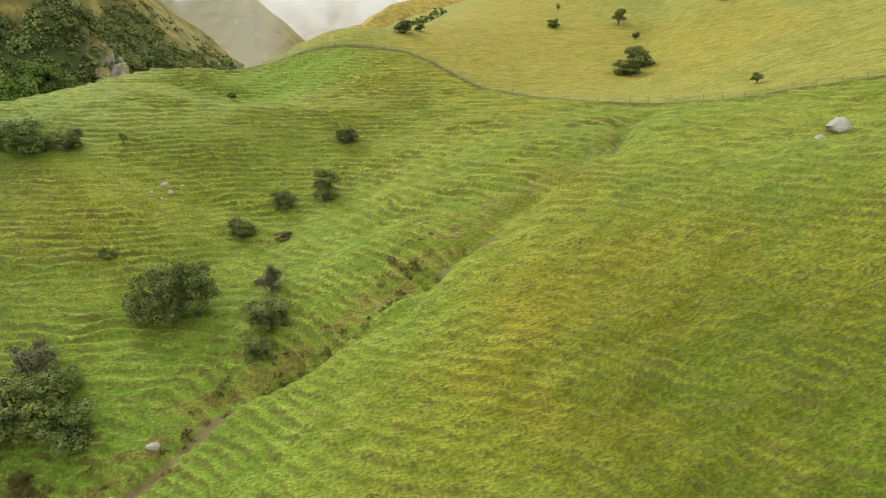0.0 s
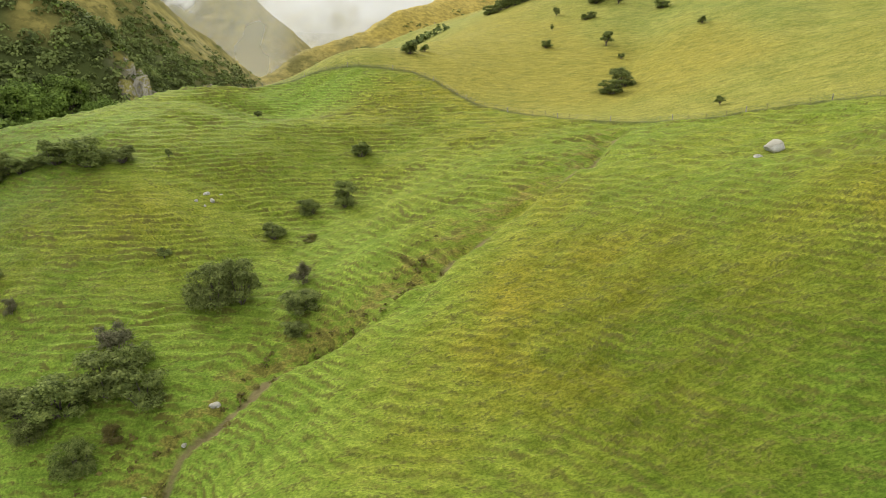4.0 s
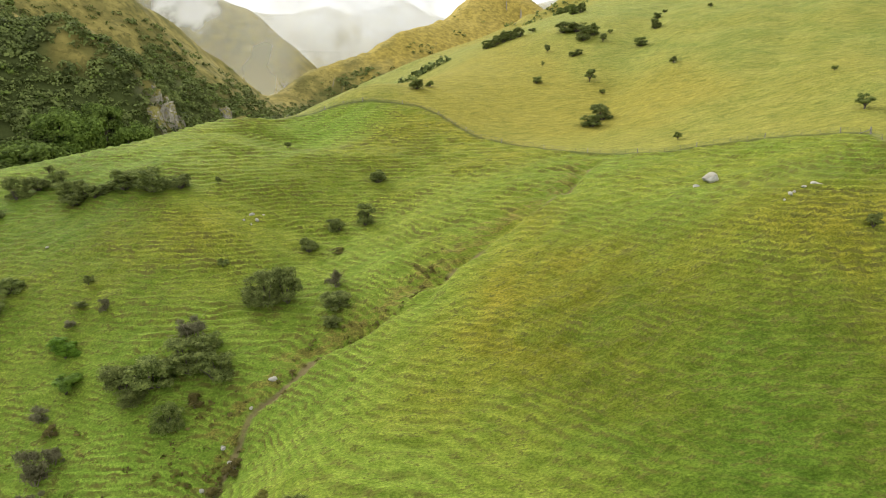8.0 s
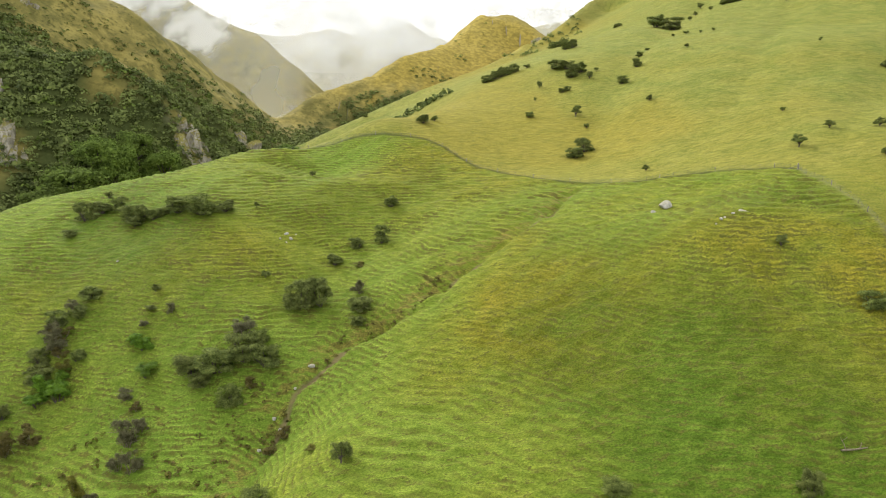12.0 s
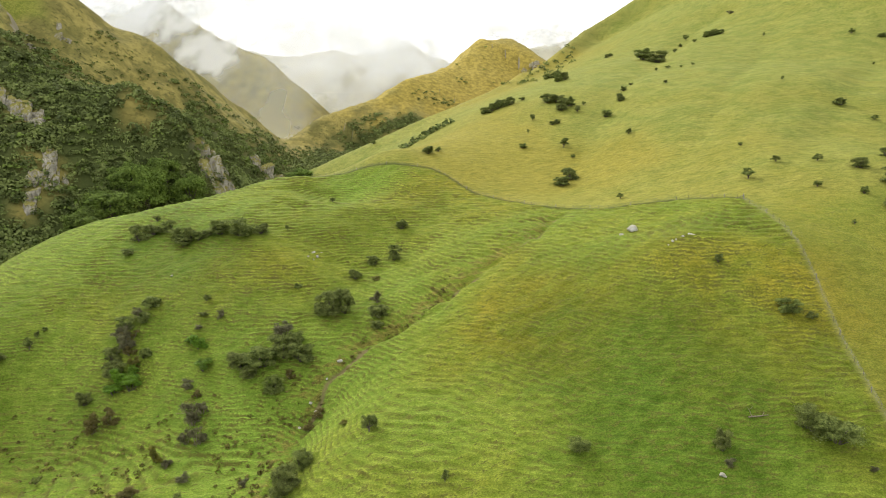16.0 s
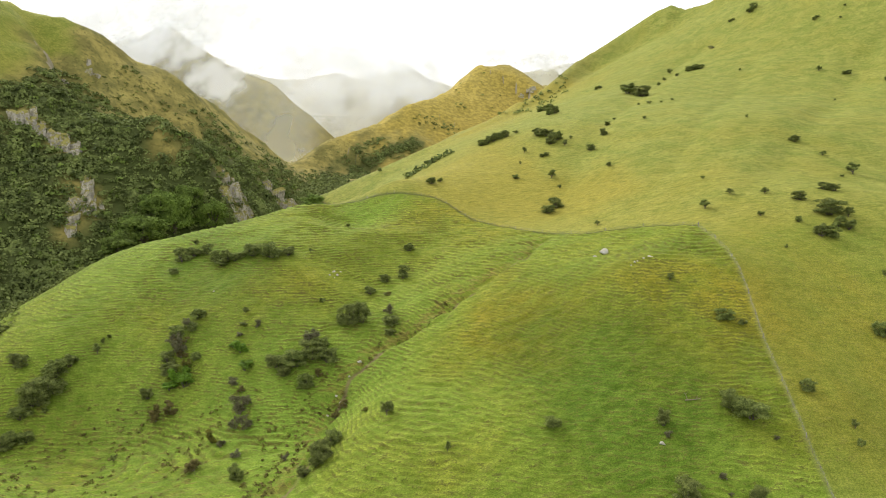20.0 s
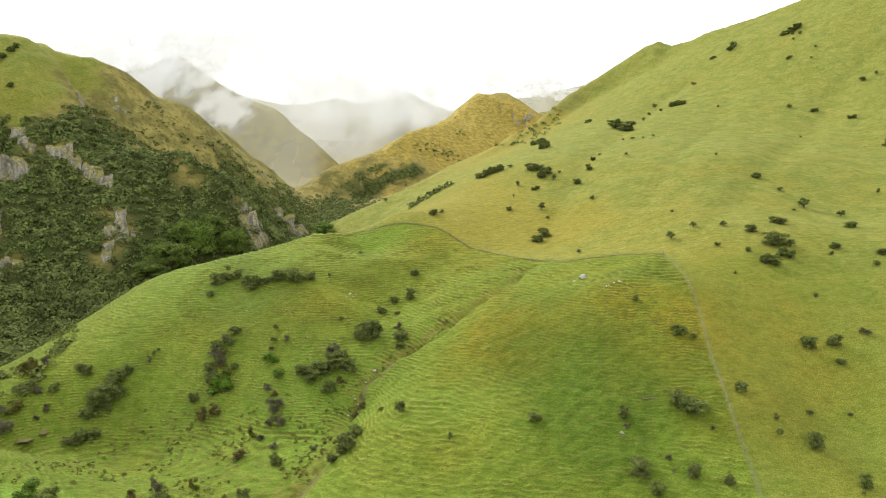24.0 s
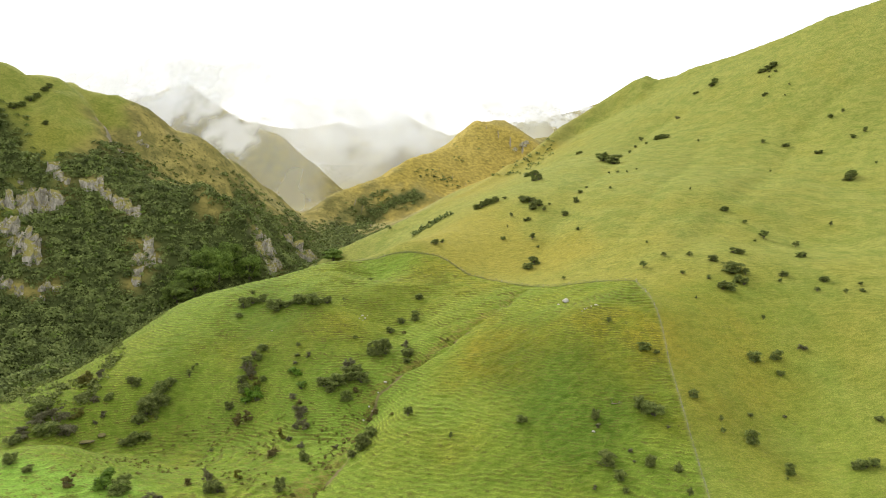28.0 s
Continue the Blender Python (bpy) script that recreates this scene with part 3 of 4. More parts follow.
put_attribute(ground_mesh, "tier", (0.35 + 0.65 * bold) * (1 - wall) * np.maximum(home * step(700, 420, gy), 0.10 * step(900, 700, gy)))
put_attribute(ground_mesh, "rough", np.exp(-(gd / 8) ** 2) * step(6, -6, gx - gully_x(gy)) + 0.5 * step(-30, -60, gx) * step(270, 235, gy))
put_attribute(ground_mesh, "vivid", np.clip(0.45 * np.exp(-((gx + 26) ** 2 + ((gy - 352) * 1.6) ** 2) / 260) + step(196, 186, gy + 0.12 * (gx + 125)) * step(-80, -100, gx) + 0.85 * green_top * wall + 0.35 * np.exp(-((gx + 44) ** 2 + (gy - 240) ** 2) / 500), 0, 1))
# painted shade on the spur and knoll flanks, with some random tone
put_attribute(ground_mesh, "flank_shade", np.clip(0.95 * np.exp(-((gx - 46) ** 2 + (gy - 222) ** 2) / 1100) + 0.8 * np.exp(-((gx - 35) ** 2 + (gy - 231) ** 2) / 300) + 0.6 * np.exp(-((gx - 82) ** 2 + (gy - 208) ** 2) / 1100) + 0.85 * np.exp(-((gx + 75) ** 2 + (gy - 290) ** 2) / 1500) + 0.5 * fractal(gx, gy, 24, 3, 58) - 0.1, 0, 1))
put_attribute(ground_mesh, "steep", np.clip(steep / 2.5, 0, 1))
ground = tagged(new("ground", ground_mesh), "green grazed hillside with trodden terraces and yellowed patches", "ground", kind="structure")

# ---- bushes and trees ----
def leaf_cloud(rng, centres, radii, count, size, droop=0.0):
    """Leaf sprays, two crossed triangles each, on and within lumpy lobes."""
    pick = rng.choice(len(centres), count, p=radii.prod(1) ** 0.67 / (radii.prod(1) ** 0.67).sum())
    v = rng.normal(size=(count, 3))
    v /= np.linalg.norm(v, axis=1)[:, None]
    v[:, 2] = np.where(v[:, 2] < -0.45, -v[:, 2], v[:, 2])
    r = np.where(rng.uniform(0, 1, count) < 0.12, rng.uniform(1.05, 1.4, count), rng.uniform(0.55, 1.08, count))[:, None]
    p = centres[pick] + v * r * radii[pick]
    # sprays lie over the lobe they grow on, each tilted a little its own way
    face = v + 0.75 * rng.normal(size=(count, 3)) * 0.6 + np.array([0, 0, 0.25])
    a = np.cross(face, rng.normal(size=(count, 3)))
    a /= np.linalg.norm(a, axis=1)[:, None]
    b = np.cross(a, face)
    b /= np.linalg.norm(b, axis=1)[:, None]
    s = (size * rng.uniform(0.6, 1.4, count))[:, None]
    quad = np.stack([p - 0.5 * s * b, p + 0.5 * s * a, p + 0.5 * s * b, p - 0.55 * s * a], 1)
    base = np.arange(count)[:, None] * 4
    faces = np.concatenate([base + np.array([0, 1, 2]), base + np.array([0, 2, 3])])
    return quad.reshape(-1, 3), faces


def limb(bm, a, b, ra, rb, sides=6):
    """One tapered limb from a to b."""
    a, b = Vector(a), Vector(b)
    turn = (b - a).to_track_quat("Z", "Y").to_matrix()
    rings = []
    for p, r in ((a, ra), (a.lerp(b, 0.5) + Vector((0.04, -0.03, 0)) * (b - a).length, 0.6 * ra + 0.4 * rb), (b, rb)):
        rings.append([bm.verts.new(p + turn @ Vector((r * math.cos(k * math.tau / sides), r * math.sin(k * math.tau / sides), 0))) for k in range(sides)])
    for lo, hi in zip(rings, rings[1:]):
        for k in range(sides):
            bm.faces.new((lo[k], lo[(k + 1) % sides], hi[(k + 1) % sides], hi[k]))
    bm.faces.new(rings[-1])


def part(name, bm, material, parent, label=""):
    me = bm
    if isinstance(bm, bmesh.types.BMesh):
        me = bpy.data.meshes.new(name)
        bm.to_mesh(me)
        bm.free()
        me.materials.append(material)
    ob = tagged(new(name, me), label)
    ob.parent = parent
    return ob


def shrub(name, seed, leaf, leaves, lobes, spread, trunk, size, label, category="bush", bare=0.0, flat=1.0):
    """A shrub one metre wide and one metre high: stems or a trunk with limbs, and a crown of leaf sprays."""
    rng = np.random.default_rng(seed)
    root = tagged(new(name), label, category)
    ang = rng.uniform(0, math.tau, lobes)
    rad = spread * np.sqrt(rng.uniform(0.02, 1, lobes))
    c = np.stack([rad * np.cos(ang), rad * np.sin(ang), rng.uniform(trunk + 0.18, 0.86, lobes) - 0.42 * rad * flat], 1)
    c[:, 2] = np.clip(c[:, 2], trunk + 0.10, 0.85)
    girth = rng.uniform(0.085, 0.20, lobes)
    r = np.stack([girth * rng.uniform(0.85, 1.2, lobes), girth * rng.uniform(0.85, 1.2, lobes), girth * rng.uniform(0.65, 0.95, lobes)], 1)
    bm = bmesh.new()
    if trunk > 0.12:
        limb(bm, (0, 0, -0.08), (0.02, 0.01, trunk + 0.12), 0.045, 0.03)
        for k in range(0, lobes, 2):
            limb(bm, (0.01, 0, trunk * rng.uniform(0.7, 1.1)), c[k], 0.022, 0.006, 5)
    else:
        for k in range(0, lobes, 2):
            limb(bm, (0.15 * c[k][0], 0.15 * c[k][1], -0.06), c[k], 0.020, 0.005, 5)
    if bare:
        for k in range(int(60 * bare)):
            j = rng.integers(lobes)
            tip = c[j] + rng.normal(size=3) * r[j] * 1.1
            limb(bm, c[j] * np.array([0.7, 0.7, 0.75]), tip, 0.006, 0.002, 3)
    part("trunk" if trunk > 0.12 else "stem", bm, MAT["dead_wood" if bare else "bark"], root)
    co, faces = leaf_cloud(rng, c, r, leaves, size)
    part("crown", mesh_from("crown", co, faces, MAT[leaf], False), None, root)
    return root


PARK = pose(0, -400, -500)
PROTOTYPES = {
    "dark_bush": [shrub("bush", 10 + k, "leaf_dark", 9500, 26 + 5 * k, 0.40, 0.0, 0.034, "dense dark green bush on the grassy slope") for k in range(5)],
    "thorn_tree": [shrub("thorn_tree", 30 + k, "leaf_dark", 4600, 15 + 3 * k, 0.37, 0.2, 0.04, "small dark thorn tree with a bare trunk on the pasture", "tree") for k in range(4)],
    "grey_bush": [shrub("grey_bush", 50 + k, "leaf_grey", 4600, 13, 0.34, 0.0, 0.03, "grey twiggy half-bare bush on the grassy slope", "bush", 0.9) for k in range(3)],
    "olive_bush": [shrub("olive_bush", 60 + k, "leaf_olive", 6000, 13, 0.35, 0.0, 0.038, "yellowish olive bush on the grassy slope") for k in range(2)],
    "leafy_bush": [shrub("leafy_bush", 70 + k, "leaf_fresh", 5600, 13, 0.36, 0.05, 0.044, "fresh bright green leafy bush on the slope") for k in range(2)],
    "brown_bush": [shrub("brown_bush", 80 + k, "leaf_brown", 5000, 13, 0.38, 0.0, 0.036, "low brown withered bush on the grassy slope", "bush", 0.5) for k in range(2)],
    "valley_tree": [shrub("broadleaf_tree", 90 + k, "leaf_wood", 12000, 40, 0.38, 0.16, 0.036, "tall green broadleaf tree at the foot of the cliffs", "tree") for k in range(3)],
}
GROUPS = {"dark_bush": "bushes on the hillside", "thorn_tree": "thorn trees on the hillside", "valley_tree": "trees in the valley"}
planted = {}


def plant(kind, x, y, width, height):
    """Stand one of a kind at x, y; the first ones are the prototypes themselves. A broad one is a row of several."""
    if width > 1.7 * height and width > 4.5:
        many = max(2, math.ceil(width / (1.45 * height)))
        each_way = random.Random(int(x * 5 + y * 3))
        for k in range(many):
            plant(kind, x + ((k + 0.5) / many - 0.5) * width * 0.85, y + each_way.uniform(-0.5, 0.5) * width / many, 1.35 * width / many, height * each_way.uniform(0.85, 1.35))
        return
    count = planted.get(kind, 0)
    planted[kind] = count + 1
    kinds = PROTOTYPES[kind]
    rng = random.Random(int(x * 13 + y * 7))
    z = float(land(x, y)) - 0.04 * height
    m = Matrix.LocRotScale((x, y, z), Euler((rng.uniform(-0.05, 0.05), rng.uniform(-0.05, 0.05), rng.uniform(0, math.tau))), (width, width, height))
    if count < len(kinds):
        kinds[count].matrix_basis = m
        ob = kinds[count]
    else:
        source = kinds[count % len(kinds)]
        held, source.scale = source.matrix_basis.copy(), (1, 1, 1)
        ob = copy_thing(source, m)
        source.matrix_basis = held
    tagged(ob, group=GROUPS.get(kind, "scattered bushes on the hillside"))
    return ob


plant("brown_bush", -81.3, 242.1, 7.4, 4.3)
plant("brown_bush", -61.8, 216.5, 5.3, 3.4)
plant("brown_bush", -114.7, 182.0, 4.9, 4.2)
plant("brown_bush", -81.5, 190.1, 3.5, 2.8)
plant("brown_bush", -26.7, 236.9, 3.9, 2.4)
plant("brown_bush", -28.8, 235.2, 3.1, 1.9)
plant("dark_bush", 67.0, 243.8, 2.5, 2.3)
plant("dark_bush", 77.6, 231.6, 5.3, 3.9)
plant("dark_bush", 87.4, 209.2, 3.8, 3.0)
plant("dark_bush", 71.7, 203.2, 8.4, 5.3)
plant("dark_bush", 68.2, 205.8, 5.2, 5.0)
plant("dark_bush", 52.3, 204.5, 3.7, 4.6)
plant("dark_bush", 52.0, 188.4, 6.5, 5.7)
plant("dark_bush", 54.6, 182.2, 4.1, 3.8)
plant("dark_bush", 54.9, 177.6, 2.0, 2.2)
plant("dark_bush", 64.6, 185.6, 3.8, 4.2)
plant("dark_bush", 72.3, 182.5, 3.1, 3.2)
plant("dark_bush", 118.9, 229.3, 5.3, 5.0)
plant("dark_bush", 127.7, 230.3, 4.7, 4.3)
plant("dark_bush", 126.0, 223.6, 3.0, 2.5)
plant("dark_bush", 100.8, 194.2, 4.3, 5.0)
plant("dark_bush", 144.8, 198.3, 3.4, 2.1)
plant("dark_bush", 127.2, 181.8, 5.4, 3.1)
plant("dark_bush", 131.0, 181.2, 3.4, 3.2)
plant("dark_bush", 106.9, 182.9, 3.1, 4.1)
plant("dark_bush", 120.3, 274.0, 2.5, 2.5)
plant("dark_bush", 129.5, 290.5, 5.6, 4.0)
plant("dark_bush", 144.7, 298.0, 6.4, 2.8)
plant("dark_bush", 132.7, 277.7, 9.4, 6.1)
plant("dark_bush", 124.6, 264.3, 7.7, 3.7)
plant("dark_bush", 132.3, 269.1, 5.5, 3.2)
plant("dark_bush", 153.4, 273.4, 4.6, 2.5)
plant("dark_bush", 175.1, 296.8, 6.0, 3.0)
plant("dark_bush", 168.3, 266.6, 4.5, 3.0)
plant("dark_bush", 177.9, 256.0, 2.8, 1.6)
plant("dark_bush", 169.7, 366.6, 5.4, 3.7)
plant("dark_bush", 293.7, 525.5, 6.5, 3.3)
plant("dark_bush", 303.1, 494.4, 6.0, 2.7)
plant("dark_bush", 344.7, 546.1, 5.5, 4.0)
plant("dark_bush", 337.6, 504.5, 5.0, 3.7)
plant("dark_bush", 282.5, 423.3, 12.3, 5.0)
plant("dark_bush", 357.0, 679.2, 20.4, 5.0)
plant("dark_bush", 311.2, 708.4, 11.8, 5.1)
plant("dark_bush", 292.1, 710.4, 6.3, 2.6)
plant("dark_bush", 328.0, 626.8, 6.3, 2.9)
plant("dark_bush", 220.4, 619.7, 13.9, 5.1)
plant("dark_bush", 168.4, 583.1, 5.2, 2.4)
plant("dark_bush", 146.6, 563.2, 15.1, 9.3)
plant("dark_bush", 154.2, 553.3, 13.7, 10.2)
plant("dark_bush", 145.1, 653.0, 6.6, 3.0)
plant("dark_bush", 91.8, 419.9, 4.7, 4.6)
plant("dark_bush", 99.4, 441.9, 4.5, 3.2)
plant("dark_bush", 80.7, 402.6, 5.8, 4.0)
plant("dark_bush", 59.8, 436.1, 12.8, 6.0)
plant("dark_bush", 64.3, 422.9, 10.4, 5.4)
plant("dark_bush", 79.0, 548.4, 14.8, 4.5)
plant("dark_bush", 78.5, 511.5, 9.2, 4.7)
plant("dark_bush", 28.6, 454.7, 11.2, 4.1)
plant("dark_bush", 36.1, 454.1, 13.2, 4.1)
plant("dark_bush", 55.8, 403.4, 5.0, 2.6)
plant("dark_bush", 37.3, 378.2, 4.3, 2.8)
plant("dark_bush", 47.5, 337.4, 6.8, 4.3)
plant("dark_bush", 51.9, 343.4, 6.9, 5.7)
plant("dark_bush", -4.8, 369.9, 5.4, 4.0)
plant("dark_bush", -44.2, 504.7, 3.0, 2.1)
plant("dark_bush", -12.4, 310.4, 4.6, 3.8)
plant("dark_bush", -13.4, 293.6, 4.7, 5.8)
plant("dark_bush", -20.0, 293.0, 4.4, 3.8)
plant("dark_bush", -24.8, 285.0, 4.3, 3.7)
plant("dark_bush", -30.0, 267.0, 7.8, 7.5)
plant("dark_bush", -25.6, 267.9, 6.7, 8.0)
plant("dark_bush", -15.5, 263.6, 6.0, 4.0)
plant("dark_bush", -15.3, 259.3, 3.8, 2.4)
plant("dark_bush", -57.6, 298.9, 5.0, 4.1)
plant("dark_bush", -63.6, 298.4, 8.7, 6.1)
plant("dark_bush", -71.4, 300.7, 8.2, 5.6)
plant("dark_bush", -75.6, 300.6, 3.6, 2.5)
plant("dark_bush", -79.4, 299.0, 7.5, 3.9)
plant("dark_bush", -84.1, 299.6, 8.2, 3.9)
plant("dark_bush", -91.8, 307.8, 4.9, 5.1)
plant("dark_bush", -98.4, 306.5, 9.1, 5.1)
plant("dark_bush", -100.4, 297.1, 4.2, 2.1)
plant("dark_bush", -44.1, 250.9, 9.2, 6.1)
plant("dark_bush", -39.0, 253.0, 8.6, 6.6)
plant("dark_bush", -34.0, 251.4, 6.3, 4.7)
plant("dark_bush", -49.4, 251.3, 6.8, 5.1)
plant("dark_bush", -39.4, 244.8, 5.0, 4.6)
plant("dark_bush", -81.6, 272.7, 5.6, 4.0)
plant("dark_bush", -82.4, 268.2, 4.3, 3.2)
plant("dark_bush", -85.2, 255.8, 6.4, 4.3)
plant("dark_bush", -88.5, 248.3, 3.7, 4.7)
plant("dark_bush", 27.5, 208.0, 4.0, 2.9)
plant("dark_bush", -28.5, 211.6, 6.8, 6.4)
plant("dark_bush", -26.2, 217.2, 4.9, 4.9)
plant("dark_bush", -30.3, 208.8, 5.7, 3.1)
plant("dark_bush", -49.4, 212.3, 3.9, 4.4)
plant("dark_bush", -51.9, 190.1, 4.8, 5.4)
plant("dark_bush", -72.1, 185.8, 6.4, 3.5)
plant("dark_bush", -118.5, 252.1, 7.5, 6.6)
plant("dark_bush", -120.6, 244.9, 9.0, 7.8)
plant("dark_bush", -116.0, 255.6, 5.3, 4.3)
plant("dark_bush", -130.3, 251.5, 6.3, 3.5)
plant("dark_bush", -123.0, 231.3, 6.9, 3.9)
plant("dark_bush", -119.3, 235.4, 8.1, 4.4)
plant("dark_bush", -137.8, 246.9, 3.9, 3.4)
plant("dark_bush", -148.6, 245.4, 5.0, 3.2)
plant("dark_bush", -159.1, 232.7, 6.9, 4.3)
plant("dark_bush", -137.4, 189.2, 5.3, 4.2)
plant("dark_bush", -129.2, 185.1, 3.4, 2.6)
plant("dark_bush", -98.6, 181.5, 6.7, 5.9)
plant("dark_bush", -157.9, 218.4, 6.0, 3.7)
plant("dark_bush", -64.6, 267.2, 2.9, 1.0)
plant("dark_bush", -109.1, 266.4, 1.6, 1.3)
plant("grey_bush", 52.2, 201.7, 2.3, 1.9)
plant("grey_bush", 46.3, 180.8, 2.0, 1.9)
plant("grey_bush", 60.2, 191.2, 2.2, 1.8)
plant("grey_bush", 74.8, 197.9, 1.6, 1.4)
plant("grey_bush", 60.4, 187.7, 1.2, 1.2)
plant("grey_bush", 139.1, 232.6, 4.5, 2.4)
plant("grey_bush", 118.9, 207.6, 1.9, 1.5)
plant("grey_bush", 255.9, 670.4, 5.9, 4.3)
plant("grey_bush", -16.7, 270.5, 4.3, 4.5)
plant("grey_bush", -59.4, 265.8, 2.5, 4.0)
plant("grey_bush", -40.3, 258.4, 6.5, 6.3)
plant("grey_bush", -83.6, 260.7, 5.4, 8.7)
plant("grey_bush", -57.6, 238.7, 6.0, 8.0)
plant("grey_bush", -54.2, 233.5, 4.3, 5.7)
plant("grey_bush", -76.6, 193.8, 4.5, 5.5)
plant("grey_bush", -143.0, 245.3, 5.0, 3.7)
plant("grey_bush", -137.1, 241.3, 3.6, 3.6)
plant("grey_bush", -138.7, 238.3, 2.7, 2.2)
plant("grey_bush", -147.1, 257.1, 4.1, 5.3)
plant("grey_bush", -150.8, 233.4, 9.1, 7.5)
plant("grey_bush", -154.6, 229.1, 9.0, 6.5)
plant("grey_bush", -144.7, 230.4, 10.5, 6.5)
plant("grey_bush", -87.5, 179.9, 6.2, 2.3)
plant("grey_bush", -157.0, 223.1, 7.6, 3.8)
plant("grey_bush", -58.5, 227.1, 3.2, 2.5)
plant("grey_bush", -64.7, 263.4, 2.8, 1.9)
plant("grey_bush", -57.1, 234.3, 3.8, 4.8)
plant("grey_bush", -52.8, 222.0, 3.5, 2.4)
plant("grey_bush", -39.5, 220.1, 2.6, 2.4)
plant("leafy_bush", -62.9, 258.3, 5.9, 4.3)
plant("leafy_bush", -59.8, 252.1, 5.2, 3.8)
plant("leafy_bush", -79.6, 251.4, 8.1, 4.7)
plant("leafy_bush", -104.6, 183.0, 8.4, 6.2)
plant("leafy_bush", -65.6, 260.1, 4.1, 2.5)
plant("olive_bush", -18.3, 284.2, 4.0, 1.2)
plant("olive_bush", -79.3, 256.1, 3.7, 5.3)
plant("olive_bush", -67.6, 197.0, 3.2, 4.1)
plant("olive_bush", -151.1, 255.1, 7.3, 6.3)
plant("olive_bush", -61.8, 228.9, 3.5, 4.3)
plant("olive_bush", -19.4, 227.1, 2.4, 1.2)
plant("thorn_tree", 97.6, 294.7, 4.2, 4.2)
plant("thorn_tree", 81.7, 229.6, 2.3, 1.9)
plant("thorn_tree", 72.1, 173.3, 2.0, 3.1)
plant("thorn_tree", 132.0, 248.3, 1.5, 2.6)
plant("thorn_tree", 93.8, 200.9, 1.6, 2.5)
plant("thorn_tree", 92.4, 196.5, 1.8, 2.2)
plant("thorn_tree", 105.9, 205.7, 2.3, 1.7)
plant("thorn_tree", 104.8, 180.7, 1.1, 1.1)
plant("thorn_tree", 108.9, 259.8, 1.3, 1.6)
plant("thorn_tree", 121.6, 299.2, 3.0, 2.8)
plant("thorn_tree", 110.4, 303.1, 3.1, 2.5)
plant("thorn_tree", 111.1, 280.6, 2.5, 2.3)
plant("thorn_tree", 137.5, 274.8, 3.6, 4.2)
plant("thorn_tree", 149.5, 268.1, 2.2, 2.2)
plant("thorn_tree", 174.6, 330.3, 5.3, 5.7)
plant("thorn_tree", 167.8, 326.5, 2.0, 1.3)
plant("thorn_tree", 186.4, 320.7, 3.9, 3.9)
plant("thorn_tree", 160.8, 259.8, 2.4, 2.7)
plant("thorn_tree", 170.8, 256.1, 2.3, 2.4)
plant("thorn_tree", 180.0, 260.6, 2.4, 2.1)
plant("thorn_tree", 173.4, 350.1, 3.2, 2.5)
plant("thorn_tree", 160.6, 396.8, 1.6, 2.0)
plant("thorn_tree", 218.0, 341.9, 2.1, 3.5)
plant("thorn_tree", 251.0, 468.1, 1.9, 1.9)
plant("thorn_tree", 280.3, 536.9, 4.8, 4.4)
plant("thorn_tree", 349.6, 508.0, 4.0, 5.7)
plant("thorn_tree", 355.2, 545.4, 3.3, 4.4)
plant("thorn_tree", 314.1, 443.0, 2.2, 2.7)
plant("thorn_tree", 364.8, 679.9, 5.4, 4.8)
plant("thorn_tree", 357.2, 662.0, 3.9, 3.3)
plant("thorn_tree", 354.2, 669.0, 3.3, 2.7)
plant("thorn_tree", 348.3, 657.4, 2.6, 2.7)
plant("thorn_tree", 350.2, 622.7, 2.5, 2.5)
plant("thorn_tree", 338.4, 608.2, 2.4, 2.5)
plant("thorn_tree", 240.1, 576.1, 2.3, 2.9)
plant("thorn_tree", 203.2, 612.5, 3.1, 3.7)
plant("thorn_tree", 208.4, 644.5, 5.1, 5.9)
plant("thorn_tree", 194.6, 619.1, 3.7, 3.8)
plant("thorn_tree", 181.6, 594.9, 3.6, 3.6)
plant("thorn_tree", 140.4, 491.7, 3.4, 2.0)
plant("thorn_tree", 146.8, 487.2, 1.9, 2.0)
plant("thorn_tree", 156.4, 493.5, 2.5, 2.0)
plant("thorn_tree", 135.4, 498.2, 2.5, 2.0)
plant("thorn_tree", 106.6, 453.6, 2.3, 1.8)
plant("thorn_tree", 118.1, 431.1, 2.6, 2.2)
plant("thorn_tree", 82.0, 370.5, 3.0, 2.7)
plant("thorn_tree", 68.6, 413.1, 3.7, 3.8)
plant("thorn_tree", 73.6, 422.3, 2.5, 2.2)
plant("thorn_tree", 46.2, 458.0, 3.7, 2.3)
plant("thorn_tree", 46.6, 415.1, 2.9, 3.8)
plant("thorn_tree", 55.0, 374.3, 4.5, 5.0)
plant("thorn_tree", 57.0, 364.4, 2.2, 2.2)
plant("thorn_tree", 42.0, 396.8, 1.2, 2.8)
plant("thorn_tree", -0.4, 373.2, 3.4, 2.7)
plant("thorn_tree", 61.2, 306.2, 2.2, 2.2)
plant("thorn_tree", 109.7, 326.6, 1.6, 1.7)
plant("thorn_tree", -40.2, 275.3, 2.5, 2.3)
plant("thorn_tree", -49.6, 301.8, 1.8, 1.9)
plant("thorn_tree", -100.2, 318.0, 2.6, 2.6)
plant("thorn_tree", -39.3, 328.9, 2.0, 2.0)
plant("thorn_tree", -65.4, 271.5, 2.5, 2.5)
plant("thorn_tree", -12.9, 219.4, 3.8, 4.6)
plant("thorn_tree", 2.7, 205.5, 1.7, 2.8)
plant("thorn_tree", -88.4, 227.9, 1.9, 2.1)
plant("thorn_tree", -110.1, 260.7, 2.7, 4.1)
plant("thorn_tree", -110.0, 264.0, 1.6, 2.2)
